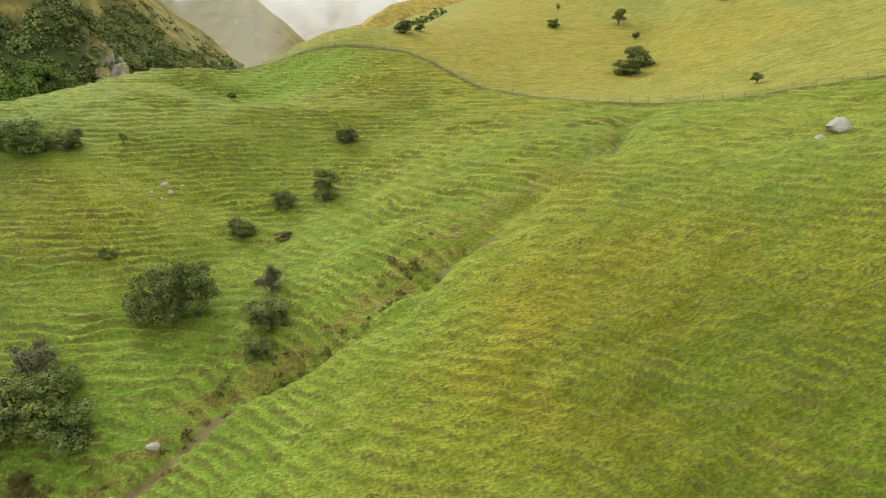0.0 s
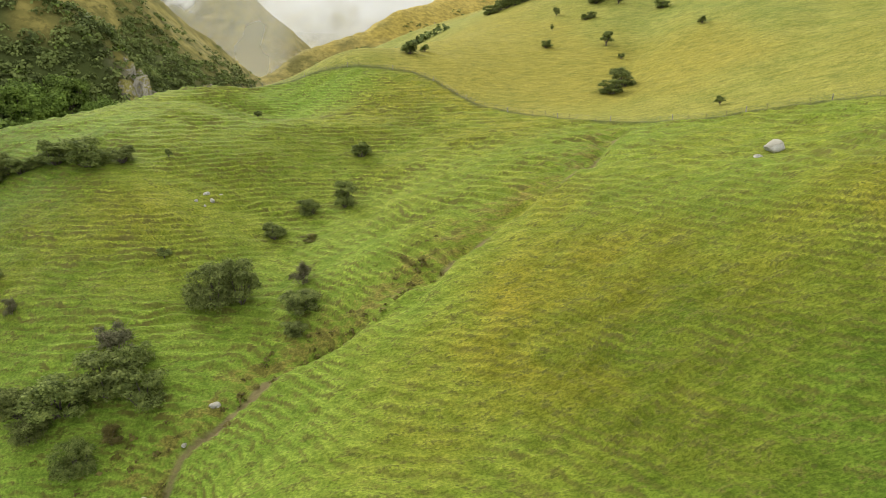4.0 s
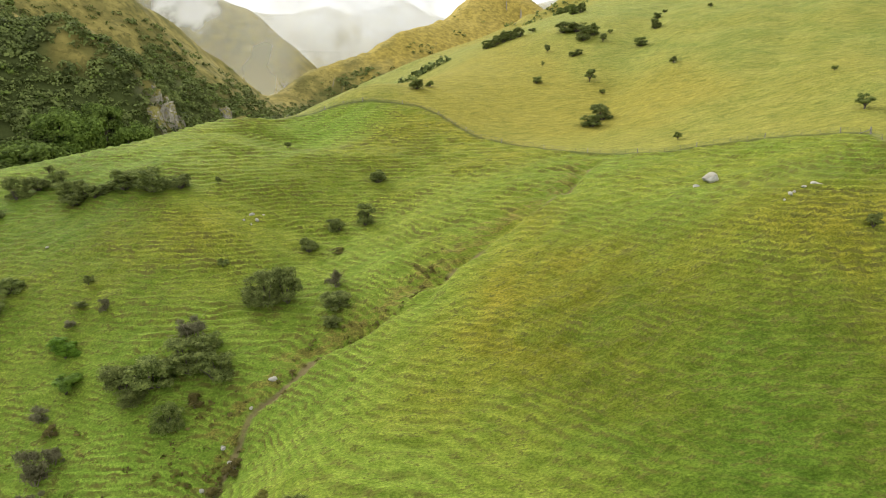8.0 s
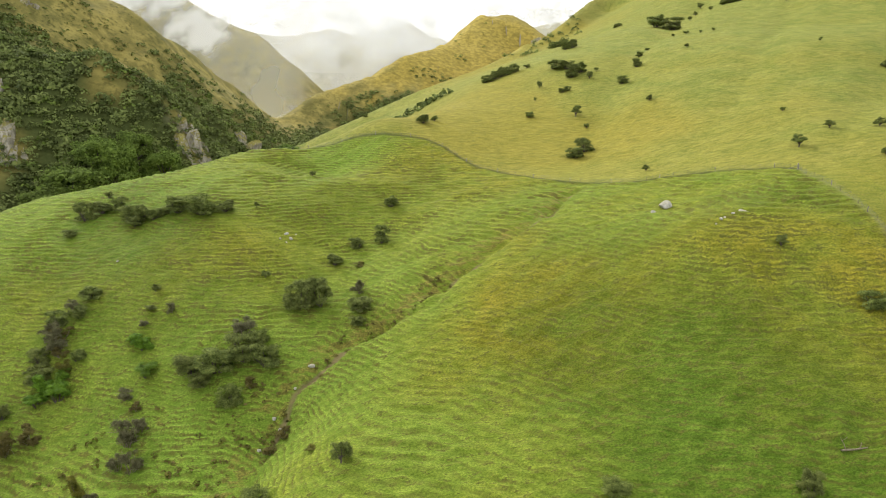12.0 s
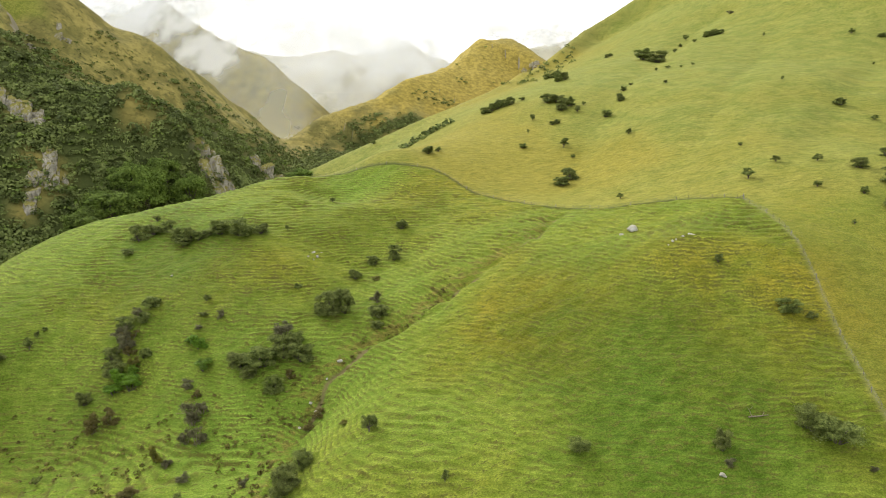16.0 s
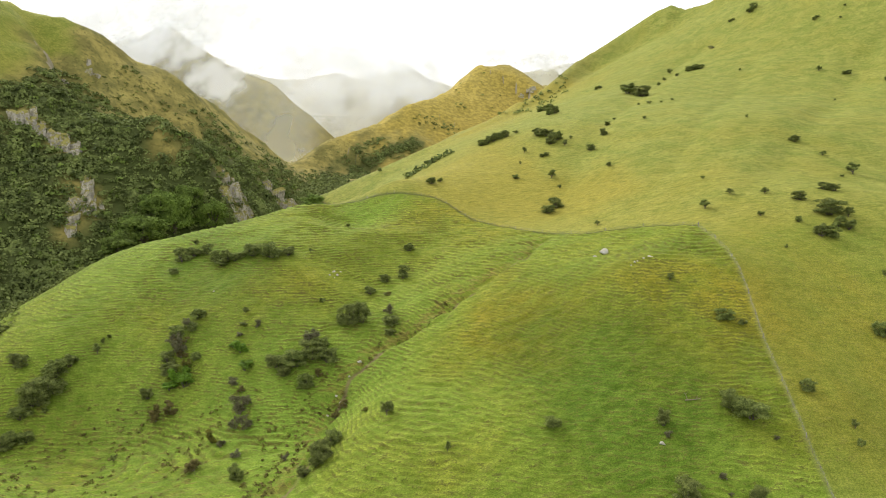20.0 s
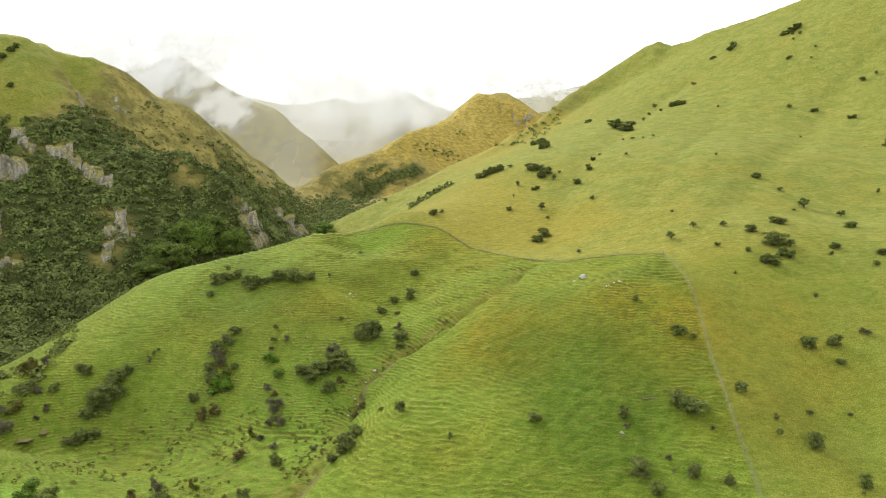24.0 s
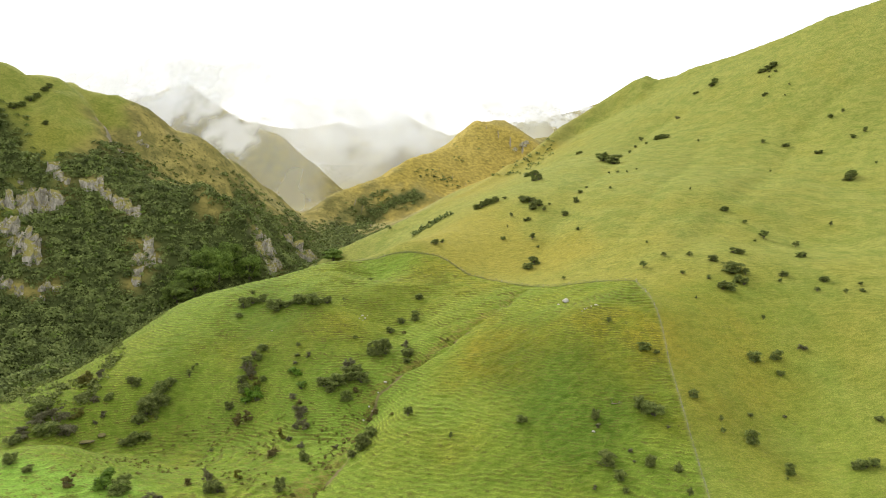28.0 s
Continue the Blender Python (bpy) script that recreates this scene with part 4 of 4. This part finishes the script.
plant("thorn_tree", -116.6, 243.1, 2.2, 2.3)


for kind, x, y, wide, tall in [
        ("dark_bush", -352.0, 502.6, 9, 6),
        ("dark_bush", -349.7, 508.6, 8, 5),
        ("dark_bush", -349.0, 518.4, 8, 6),
        ("dark_bush", -346.9, 525.2, 7, 5),
        ("dark_bush", -344.9, 532.5, 7, 5),
        ("dark_bush", -344.7, 538.3, 6, 5),
        ("dark_bush", -324.7, 500.3, 5, 4),
        ("dark_bush", -334.1, 483.2, 5, 4),
        ("dark_bush", -325.3, 475.1, 4, 4),
        ("dark_bush", -300.9, 482.1, 5, 4),
        ("grey_bush", -84.8, 270.1, 5.0, 4.6), ("dark_bush", -86.9, 267.0, 5.5, 4.4), ("brown_bush", -84.0, 263.8, 5.2, 3.4),
        ("grey_bush", -87.4, 264.4, 4.6, 4.2), ("dark_bush", -86.8, 259.3, 4.8, 3.8), ("brown_bush", -82.6, 260.0, 4.4, 3.0),
        ("leafy_bush", -79.2, 254.6, 4.6, 3.6), ("dark_bush", -77.6, 258.4, 3.6, 3.2), ("leafy_bush", -82.2, 250.0, 5.0, 3.0),
        ("grey_bush", -62.4, 248.2, 4.0, 3.4), ("grey_bush", -56.0, 241.4, 4.2, 3.6), ("brown_bush", -58.8, 245.6, 3.2, 2.2),
        ("dark_bush", -117.5, 248.6, 9.0, 6.6), ("dark_bush", -122.5, 241.0, 7.0, 5.0), ("dark_bush", -150.0, 226.0, 9.0, 6.0), ("dark_bush", -157.0, 236.0, 8.5, 6.0), ("olive_bush", -146.0, 238.0, 6.0, 4.6), ("dark_bush", -36.5, 255.8, 5.2, 5.0), ("dark_bush", -46.6, 248.4, 4.8, 3.6), ("brown_bush", -36.0, 247.6, 3.6, 2.8)]:
    plant(kind, x, y, wide, tall)


# ---- valley: crags, trees and scrub ----
def rock_block(rng, subdivisions, seed):
    """One upright slab of jointed rock, about one metre each way, as points and triangles."""
    bm = bmesh.new()
    bmesh.ops.create_icosphere(bm, subdivisions=subdivisions, radius=0.5)
    co = np.array([v.co[:] for v in bm.verts])
    faces = np.array([[v.index for v in f.verts] for f in bm.faces])
    bm.free()
    n = co / 0.5
    co = 0.55 * np.sign(n) * np.abs(n) ** 0.6
    for k in range(12):
        d = rng.normal(size=3) * np.array([1, 1, 0.30])
        d /= np.linalg.norm(d)
        co -= np.maximum(co @ d - rng.uniform(0.20, 0.38), 0)[:, None] * d
    top = np.array([rng.uniform(-0.9, 0.9), rng.uniform(-1.0, -0.1), 1.0])
    top /= np.linalg.norm(top)
    co -= np.maximum(co @ top - rng.uniform(0.28, 0.42), 0)[:, None] * top
    joint = np.abs(fractal(np.arctan2(n[:, 1], n[:, 0]) * 3 + seed, n[:, 2] * 0.35, 0.5, 3, seed))
    ledge = np.abs(fractal(co[:, 2] * 5 + 0.8 * co[:, 0], co[:, 1] * 1.2, 0.7, 3, seed + 3))
    rough = fractal(co[:, 0] * 7 + co[:, 2] * 4, co[:, 1] * 7 - co[:, 2] * 3, 0.8, 4, seed + 5)
    return co * (0.90 + 0.16 * joint + 0.10 * ledge + 0.07 * rough)[:, None], faces


def rock_spine(points, width, height, count, seed, label="broken buff-grey rock rib with grassy ledges in the scrub"):
    """A broken rib of rock over the slope: blocks along a line, each a part of its own."""
    rng = np.random.default_rng(seed)
    pts = np.array(points, float)
    root = tagged(new("rock_outcrop"), label, "rock", "crags of the valley wall")
    root.matrix_basis = Matrix.Translation((*pts[0], float(land(*pts[0]))))
    slant = rng.uniform(-0.25, 0.25)
    for k in range(count):
        t = rng.uniform(0, len(pts) - 1)
        j = min(int(t), len(pts) - 2)
        at = pts[j] + (t - j) * (pts[j + 1] - pts[j]) + rng.normal(0, width * 0.30, 2)
        big = rng.uniform(0.35, 0.75) if k % 4 else rng.uniform(0.85, 1.25)
        co, faces = rock_block(rng, 4, seed + k)
        tall = height * (0.35 + 0.75 * big) * rng.uniform(0.75, 1.2)
        co = co * np.array([width * big * rng.uniform(0.9, 1.7), width * big * rng.uniform(0.8, 1.2), tall])
        turn = Euler((rng.uniform(-0.28, 0.10), slant + rng.uniform(-0.15, 0.15), rng.uniform(-0.7, 0.7))).to_matrix()
        co = co @ np.array(turn).T + np.array([at[0], at[1], float(land(*at)) - 0.12 * tall]) - np.array(root.matrix_basis.translation)
        part("rock_block", mesh_from("rock_block", co, faces, MAT["grey_rock"], False), None, root)
    return root


for k, (line, width, height, count) in enumerate(CRAGS):
    rock_spine(line, width, height, count, 301 + k)
rock_spine([(-284, 566), (-272, 564)], 8.4, 8.0, 4, 462, "grey rock outcrop on the tussock slope")
rock_spine([(-290, 544), (-282, 542)], 5.6, 4.9, 4, 442, "grey rock outcrop on the tussock slope")
rock_spine([(150, 1363), (180, 1352), (200, 1366)], 14, 9, 9, 470, "low grey scree and rock high on the brown hill")
rock_spine([(-323, 1415), (-305, 1413)], 12.6, 12.9, 4, 494, "grey rock outcrop on the tussock slope")
rock_spine([(-114, 940), (-103, 938)], 7.0, 6.1, 4, 452, "grey rock outcrop on the tussock slope")
rock_spine([(-107, 722), (-100, 720)], 4.8, 5.7, 4, 436, "grey rock outcrop on the tussock slope")
plant("valley_tree", -162.8, 440.2, 24.7, 28.1)
plant("valley_tree", -172.7, 420.7, 28.3, 22.6)
plant("valley_tree", -146.0, 454.6, 20.4, 23.3)
plant("valley_tree", -179.5, 406.4, 22.8, 14.2)
plant("valley_tree", -158.3, 453.8, 18.2, 20.5)
plant("valley_tree", -171.3, 438.1, 21.6, 19.8)
plant("valley_tree", -89.8, 496.7, 18.8, 11.2)


def scrub_stuff(name, x, y, size, cards, card, material, label, seed):
    """Low domes of leaf sprays at the places given, all in one mesh."""
    rng = np.random.default_rng(seed)
    n = len(x)
    z = land(x, y)
    m = n * cards
    who = np.repeat(np.arange(n), cards)
    v = rng.normal(size=(m, 3))
    v /= np.linalg.norm(v, axis=1)[:, None]
    v[:, 2] = np.abs(v[:, 2])
    s = size[who]
    lump = (0.62 + 0.5 * rng.uniform(0, 1, m) ** 0.6)
    p = np.stack([x[who], y[who], z[who]], 1) + v * (s * lump)[:, None] * np.array([0.80, 0.80, 0.72])
    face = v + 0.45 * rng.normal(size=(m, 3)) + np.array([0, 0, 0.2])
    a = np.cross(face, rng.normal(size=(m, 3)))
    a /= np.linalg.norm(a, axis=1)[:, None]
    b = np.cross(a, face)
    b /= np.linalg.norm(b, axis=1)[:, None]
    c = (card * s * rng.uniform(0.6, 1.4, m))[:, None]
    quad = np.stack([p - 0.5 * c * b, p + 0.5 * c * a, p + 0.5 * c * b, p - 0.5 * c * a], 1).reshape(-1, 3)
    base = np.arange(m)[:, None] * 4
    faces = np.concatenate([base + np.array([0, 1, 2]), base + np.array([0, 2, 3])])
    return tagged(new(name, mesh_from(name, quad, faces, MAT[material], False)), label, "scrub", kind="stuff")


rng = np.random.default_rng(5)
sx, sy = rng.uniform(-430, -60, 30000), rng.uniform(236, 700, 30000)
sz = land(sx, sy)
keep = rng.uniform(0, 1, 30000) < scrub(sx, sy, sz) * 0.84
scrub_stuff("valley_scrub", sx[keep], sy[keep], rng.uniform(2.0, 4.8, keep.sum()), 42, 0.33, "leaf_valley", "dense dark green scrub covering the valley wall", 6)
bright = keep & (rng.uniform(0, 1, 30000) < 0.09)
scrub_stuff("fern_scrub", sx[bright] + 1, sy[bright] - 1, rng.uniform(2.2, 4.6, bright.sum()), 26, 0.42, "leaf_wood", "brighter green ferny shrubs among the valley scrub", 7)
# thin scrub over the tussock above, and along the foot of the pasture
tn = fractal(sx, sy, 40, 3, 63)
thin = (~keep) & (valley_wall(sx, sy) > 0.6) & (sx > -330 + 0.1 * sy) & (tn + rng.uniform(-0.6, 0.6, 30000) > 0.93)
scrub_stuff("hill_scrub", sx[thin], sy[thin], rng.uniform(0.9, 2.2, thin.sum()), 18, 0.5, "leaf_dark", "scattered dark shrubs on the tussock slope", 8)
edge = (np.abs(sx - stream_x(sy) - 22) < 24) & (sy < 420) & (fractal(sx, sy, 18, 2, 64) > 0.05) & (sx < -122 - 0.25 * (sy - 260)) & (rng.uniform(0, 1, 30000) < 0.5)
scrub_stuff("bank_scrub", sx[edge], sy[edge], rng.uniform(1.4, 3.2, edge.sum()), 26, 0.38, "leaf_dark", "dark olive scrub along the edge of the pasture", 9)


def drift(x0, y0, x1, y1, spread, count, seed):
    r = np.random.default_rng(seed)
    t = r.uniform(0, 1, count)
    return x0 + t * (x1 - x0) + r.normal(0, spread, count), y0 + t * (y1 - y0) + r.normal(0, spread, count)


far_x, far_y = [], []
for k, run in enumerate([(-44, 1079, -77, 1050, 7, 110), (-77, 1050, -113, 1022, 8, 130), (-113, 1022, -130, 1010, 9, 90), (-130, 1010, -136, 893, 10, 160), (-136, 893, -134, 760, 12, 140), (-94, 1082, -129, 1043, 6, 40), (-129, 1043, -155, 1020, 6, 40), (-10, 1164, 30, 1160, 13, 45), (-42, 1141, -24, 1180, 8, 16), (16, 1260, 40, 1250, 7, 14), (60, 1300, 110, 1350, 30, 12), (-24, 461, 2, 472, 2.5, 30), (-60, 620, -110, 760, 12, 160), (60, 640, 130, 760, 14, 40)]):
    ax, ay = drift(*run, 100 + k)
    far_x.append(ax)
    far_y.append(ay)
far_x, far_y = np.concatenate(far_x), np.concatenate(far_y)
scrub_stuff("gully_scrub", far_x, far_y, rng.uniform(1.8, 4.6, len(far_x)), 18, 0.45, "leaf_valley", "dark greyish green scrub in the far hillside gullies", 10)

floor_runs = [drift(*run, 140 + k) for k, run in enumerate([(-95, 560, -130, 760, 15, 420), (-130, 760, -160, 960, 20, 520), (-150, 700, -170, 800, 18, 260)])]
low_x, low_y = np.concatenate([r[0] for r in floor_runs]), np.concatenate([r[1] for r in floor_runs])
scrub_stuff("valley_floor_scrub", low_x, low_y, rng.uniform(2.4, 5.5, len(low_x)), 20, 0.42, "leaf_valley", "dark green scrub filling the valley floor", 14)

# rank low growth beside the gully and on the lower slope
hx, hy = rng.uniform(-125, 8, 5200), rng.uniform(182, 300, 5200)
hn = fractal(hx, hy, 11, 3, 65)
by_gully = (hx < gully_x(hy) + 2) & (hx > gully_x(hy) - 11) & (hy < 300)
lower = (hy < 246) & (hx < gully_x(hy) - 4) & (hx > -118)
weed = (by_gully & (hn > -0.15)) | (lower & (hn > 0.32))
weed &= rng.uniform(0, 1, 5200) < np.where(by_gully, 0.8, 0.25)
scrub_stuff("rank_growth", hx[weed], hy[weed], rng.uniform(0.35, 0.85, weed.sum()), 16, 0.5, "leaf_brown", "low brownish weeds and tussocks beside the gully", 12)
weed2 = (by_gully | lower) & (hn > 0.05) & (rng.uniform(0, 1, 5200) < 0.22)
scrub_stuff("rush_clumps", hx[weed2], hy[weed2], rng.uniform(0.4, 0.9, weed2.sum()), 16, 0.5, "leaf_olive", "olive rush clumps on the lower slope", 13)

# ---- fences ----
def tube(bm, points, radius, sides=4):
    rings = []
    for k, p in enumerate(points):
        ahead = (Vector(points[min(k + 1, len(points) - 1)]) - Vector(points[max(k - 1, 0)])).normalized()
        turn = ahead.to_track_quat("Z", "Y").to_matrix()
        rings.append([bm.verts.new(Vector(p) + turn @ Vector((radius * math.cos(j * math.tau / sides), radius * math.sin(j * math.tau / sides), 0))) for j in range(sides)])
    for lo, hi in zip(rings, rings[1:]):
        for j in range(sides):
            bm.faces.new((lo[j], lo[(j + 1) % sides], hi[(j + 1) % sides], hi[j]))


def post_mesh(radius, height, sides, material):
    bm = bmesh.new()
    limb(bm, (0, 0, -0.4), (0.015, 0, height), radius * 1.08, radius * 0.92, sides)
    bmesh.ops.bevel(bm, geom=[e for e in bm.edges if e.calc_length() < 2.2 * radius and e.verts[0].co.z > height - 0.01 and e.verts[1].co.z > height - 0.01], offset=radius * 0.25, segments=1, affect="EDGES")
    me = bpy.data.meshes.new("post")
    bm.to_mesh(me)
    bm.free()
    me.materials.append(material)
    return me


WOOD_POST = post_mesh(0.085, 1.15, 8, MAT["weathered_timber"])
STEEL_POST = post_mesh(0.035, 1.12, 5, MAT["rusty_standard"])
STRAINER = post_mesh(0.15, 1.45, 10, MAT["weathered_timber"])


def pace(line, spacing):
    """Places at even steps along a plan line."""
    out, carry = [], 0.0
    for (ax, ay), (bx, by) in zip(line, line[1:]):
        length = math.hypot(bx - ax, by - ay)
        d = carry
        while d < length:
            out.append((ax + d / length * (bx - ax), ay + d / length * (by - ay)))
            d += spacing
        carry = d - length
    return out


def fence(line, label, spacing=3.4):
    root = tagged(new("wire_fence"), label, "fence", "fences of the paddock")
    places = [(x, y, float(land(x, y))) for x, y in pace(line, spacing)]
    for k, (x, y, z) in enumerate(places):
        if k == 0:
            mesh, name = STRAINER, "strainer_post"
        else:
            mesh, name = (WOOD_POST, "post") if k % 4 == 0 else (STEEL_POST, "standard")
        ob = part(name, mesh, None, root)
        ob.location = (x, y, z)
        ob.rotation_euler = (random.uniform(-0.05, 0.05), random.uniform(-0.05, 0.05), random.uniform(0, 6))
    for h in (0.18, 0.4, 0.62, 0.84, 1.06):
        bm = bmesh.new()
        tube(bm, [(x, y, z + h) for x, y, z in places], 0.009)
        part("wire", bm, MAT["galvanised_wire"], root)
    return root


fence(FENCE_TOP, "post and wire fence over the crest of the grassy knoll")
fence(FENCE_SIDE, "post and wire fence running down the grassy spur")
brace = bmesh.new()
limb(brace, (-2.1, 0.4, 0.1), (-0.1, 0, 1.0), 0.06, 0.055, 8)
me = bpy.data.meshes.new("stay")
brace.to_mesh(me)
brace.free()
me.materials.append(MAT["weathered_timber"])
stay = tagged(new("fence_stay", me), "weathered timber stay leaning on the corner post", "fence stay")
stay.location = (FENCE_SIDE[0][0], FENCE_SIDE[0][1], float(land(*FENCE_SIDE[0])))

# ---- boulders, slabs and a dead branch ----
def boulder_mesh(seed, stone="pale_rock"):
    rng = np.random.default_rng(seed)
    bm = bmesh.new()
    bmesh.ops.create_icosphere(bm, subdivisions=4, radius=0.5)
    co = np.array([v.co[:] for v in bm.verts])
    for k in range(11):
        d = rng.normal(size=3)
        d /= np.linalg.norm(d)
        co -= 0.9 * np.maximum(co @ d - rng.uniform(0.28, 0.42), 0)[:, None] * d
    co *= (1 + 0.05 * fractal(co[:, 0] * 6 + co[:, 2] * 4, co[:, 1] * 6 - co[:, 2] * 3, 1.0, 4, seed))[:, None]
    for v, p in zip(bm.verts, co):
        v.co = p
    me = bpy.data.meshes.new("boulder")
    bm.to_mesh(me)
    bm.free()
    me.materials.append(MAT[stone])
    return me


BOULDERS = [boulder_mesh(300 + k) for k in range(5)]
SLABS = [boulder_mesh(310 + k, "slab_rock") for k in range(2)]
stone_count = 0


def boulder(x, y, width, height, label="pale grey boulder half sunk in the grass", name="boulder"):
    global stone_count
    ob = tagged(new(name, SLABS[stone_count % 2] if name == "rock_slab" else BOULDERS[stone_count % 5]), label, "rock", "stones on the hillside")
    stone_count += 1
    z = float(land(x, y)) + 0.12 * height
    ob.matrix_basis = Matrix.LocRotScale((x, y, z), Euler((random.uniform(-0.2, 0.2), random.uniform(-0.2, 0.2), random.uniform(0, 6))), (width, width * random.uniform(0.6, 0.9), height))


boulder(55.4, 273.0, 3.4, 2.5, "large pale grey boulder on the grassy spur")
boulder(51.6, 270.2, 1.6, 0.7)
boulder(64.9, 255.0, 2.0, 0.8)
boulder(62.6, 254.6, 0.9, 0.5)
boulder(59.3, 252.5, 1.0, 0.8)
boulder(60.4, 253.4, 0.6, 0.6)
boulder(58.0, 251.6, 0.5, 0.4)
boulder(-24.1, 250.5, 1.5, 1.0, "white lichened boulder beside the gully path")
boulder(-39.1, 292.4, 1.5, 1.0)
boulder(-37.6, 291.0, 1.2, 0.9)
boulder(-40.2, 290.2, 0.8, 0.6)
boulder(-38.4, 289.4, 0.6, 0.5)
boulder(-36.8, 293.6, 0.7, 0.4)
boulder(-80.4, 283.3, 1.1, 0.6)
boulder(-137.5, 230.0, 9.5, 1.6, "broad pinkish grey slab of bare rock", "rock_slab")
boulder(-134.5, 235.5, 4.6, 0.8, "flat grey slab of bare rock", "rock_slab")
boulder(50.6, 200.3, 1.6, 0.7)
boulder(-29.9, 241.9, 1.2, 0.7)
boulder(-28.2, 239.8, 0.9, 0.6)
boulder(-27.4, 238.0, 1.3, 0.6)
boulder(-31.4, 236.4, 1.0, 0.5)
boulder(-26.6, 246.4, 0.8, 0.5)

dead = bmesh.new()
limb(dead, (-2.2, 0, 0.1), (1.6, 0.3, 0.35), 0.16, 0.08, 8)
limb(dead, (-1.6, 0, 0.15), (-2.4, 0.3, 1.9), 0.09, 0.03, 6)
limb(dead, (-2.2, 0.2, 1.4), (-1.5, 0.1, 2.1), 0.04, 0.015, 5)
limb(dead, (0.4, 0.2, 0.2), (1.1, 0.9, 0.9), 0.06, 0.02, 5)
me = bpy.data.meshes.new("dead_branch")
dead.to_mesh(me)
dead.free()
me.materials.append(MAT["dead_wood"])
branch = tagged(new("dead_branch", me), "grey fallen dead branch lying on the grass", "branch")
branch.location = (60.9, 208.9, float(land(60.9, 208.9)))

# ---- low cloud on the mountains ----
mist = bpy.data.materials.new("mist")
mist.use_nodes = True
mt = mist.node_tree
mt.nodes.clear()
out = mt.nodes.new("ShaderNodeOutputMaterial")
blend, scatter = mt.nodes.new("ShaderNodeMixShader"), mt.nodes.new("ShaderNodeMixShader")
clear, front, back = mt.nodes.new("ShaderNodeBsdfTransparent"), mt.nodes.new("ShaderNodeBsdfDiffuse"), mt.nodes.new("ShaderNodeBsdfTranslucent")
front.inputs[0].default_value = back.inputs[0].default_value = (0.89, 0.91, 0.93, 1)
density = mt.nodes.new("ShaderNodeAttribute")
density.attribute_name = "vapour"
scatter.inputs[0].default_value = 0.5
mt.links.new(front.outputs[0], scatter.inputs[1])
mt.links.new(back.outputs[0], scatter.inputs[2])
mt.links.new(density.outputs["Fac"], blend.inputs[0])
mt.links.new(clear.outputs[0], blend.inputs[1])
mt.links.new(scatter.outputs[0], blend.inputs[2])
mt.links.new(blend.outputs[0], out.inputs[0])


def cloud_bank(x, y, z, width, height, seed, thick, lean=0.9, grain_size=0.22):
    """A drifting sheet of cloud that leans back with the slope, ragged and thin at its edges."""
    u, v = np.meshgrid(np.linspace(-1, 1, 150), np.linspace(-1, 1, 90))
    n = fractal(u / grain_size * 0.5 * width / height, v / grain_size * 0.5, 1.0, 5, seed)
    n2 = fractal(u * 1.3 + 5, v * 1.3, 0.9, 3, seed + 9)
    px = x + u * width / 2
    py = y + v * height / 2 * lean
    pz = z + v * height / 2
    edge = np.clip(1 - (np.abs(u) ** 2.2 + np.abs(v) ** 2.2), 0, 1)
    d = step(0.1, 1.25, edge * 0.9 + 0.5 * n + 0.25 * n2) * thick
    ny_, nx_ = u.shape
    c = (np.arange(ny_ - 1)[:, None] * nx_ + np.arange(nx_ - 1)[None]).ravel()
    me = mesh_from("cloud_bank", np.stack([px, py, pz], -1).reshape(-1, 3), np.stack([c, c + 1, c + nx_ + 1, c + nx_], -1), mist)
    put_attribute(me, "vapour", d * step(0, 0.3, edge))
    return tagged(new("cloud_bank", me), "ragged white low cloud hanging on the mountain", "cloud", kind="structure")


def haze(x, y, z, width, height, thick):
    """A broad thin veil of damp air across the valley."""
    u, v = np.meshgrid(np.linspace(-1, 1, 60), np.linspace(-1, 1, 40))
    edge = np.clip((1 - np.abs(u) ** 4) * (1 - np.abs(v) ** 4), 0, 1)
    d = thick * step(0, 0.5, edge) * (1 + 0.25 * fractal(u * 3, v * 3, 1.0, 3, 77))
    ny_, nx_ = u.shape
    c = (np.arange(ny_ - 1)[:, None] * nx_ + np.arange(nx_ - 1)[None]).ravel()
    me = mesh_from("haze", np.stack([x + u * width / 2, y + 60 * u * u + v * height * 0.3, z + v * height / 2], -1).reshape(-1, 3), np.stack([c, c + 1, c + nx_ + 1, c + nx_], -1), mist)
    put_attribute(me, "vapour", d)
    return tagged(new("haze", me), "thin grey haze across the valley", "haze", kind="structure")


haze(-560, 1180, 260, 720, 620, 0.24)
haze(-300, 2100, 400, 1500, 900, 0.45)
cloud_bank(-698, 1380, 358, 424, 218, 400, 0.80)
cloud_bank(-602, 1350, 340, 289, 151, 411, 0.75)
cloud_bank(-464, 1290, 271, 204, 144, 422, 0.80)
cloud_bank(-789, 1420, 417, 396, 198, 433, 0.85)
cloud_bank(-672, 1450, 443, 405, 148, 444, 0.70)
cloud_bank(-333, 2500, 444, 767, 302, 455, 0.80)
cloud_bank(-395, 2200, 322, 450, 307, 466, 0.60)
cloud_bank(-146, 2450, 426, 547, 251, 477, 0.70)
cloud_bank(314, 2000, 422, 447, 93, 488, 0.75)
cloud_bank(12, 2300, 375, 385, 235, 499, 0.50)
cloud_bank(-415, 2000, 246, 353, 279, 510, 0.40)
cloud_bank(-402, 2650, 561, 1134, 222, 521, 0.90)
cloud_bank(-710, 1700, 480, 664, 206, 532, 0.90)
cloud_bank(357, 2500, 537, 791, 140, 543, 0.90)
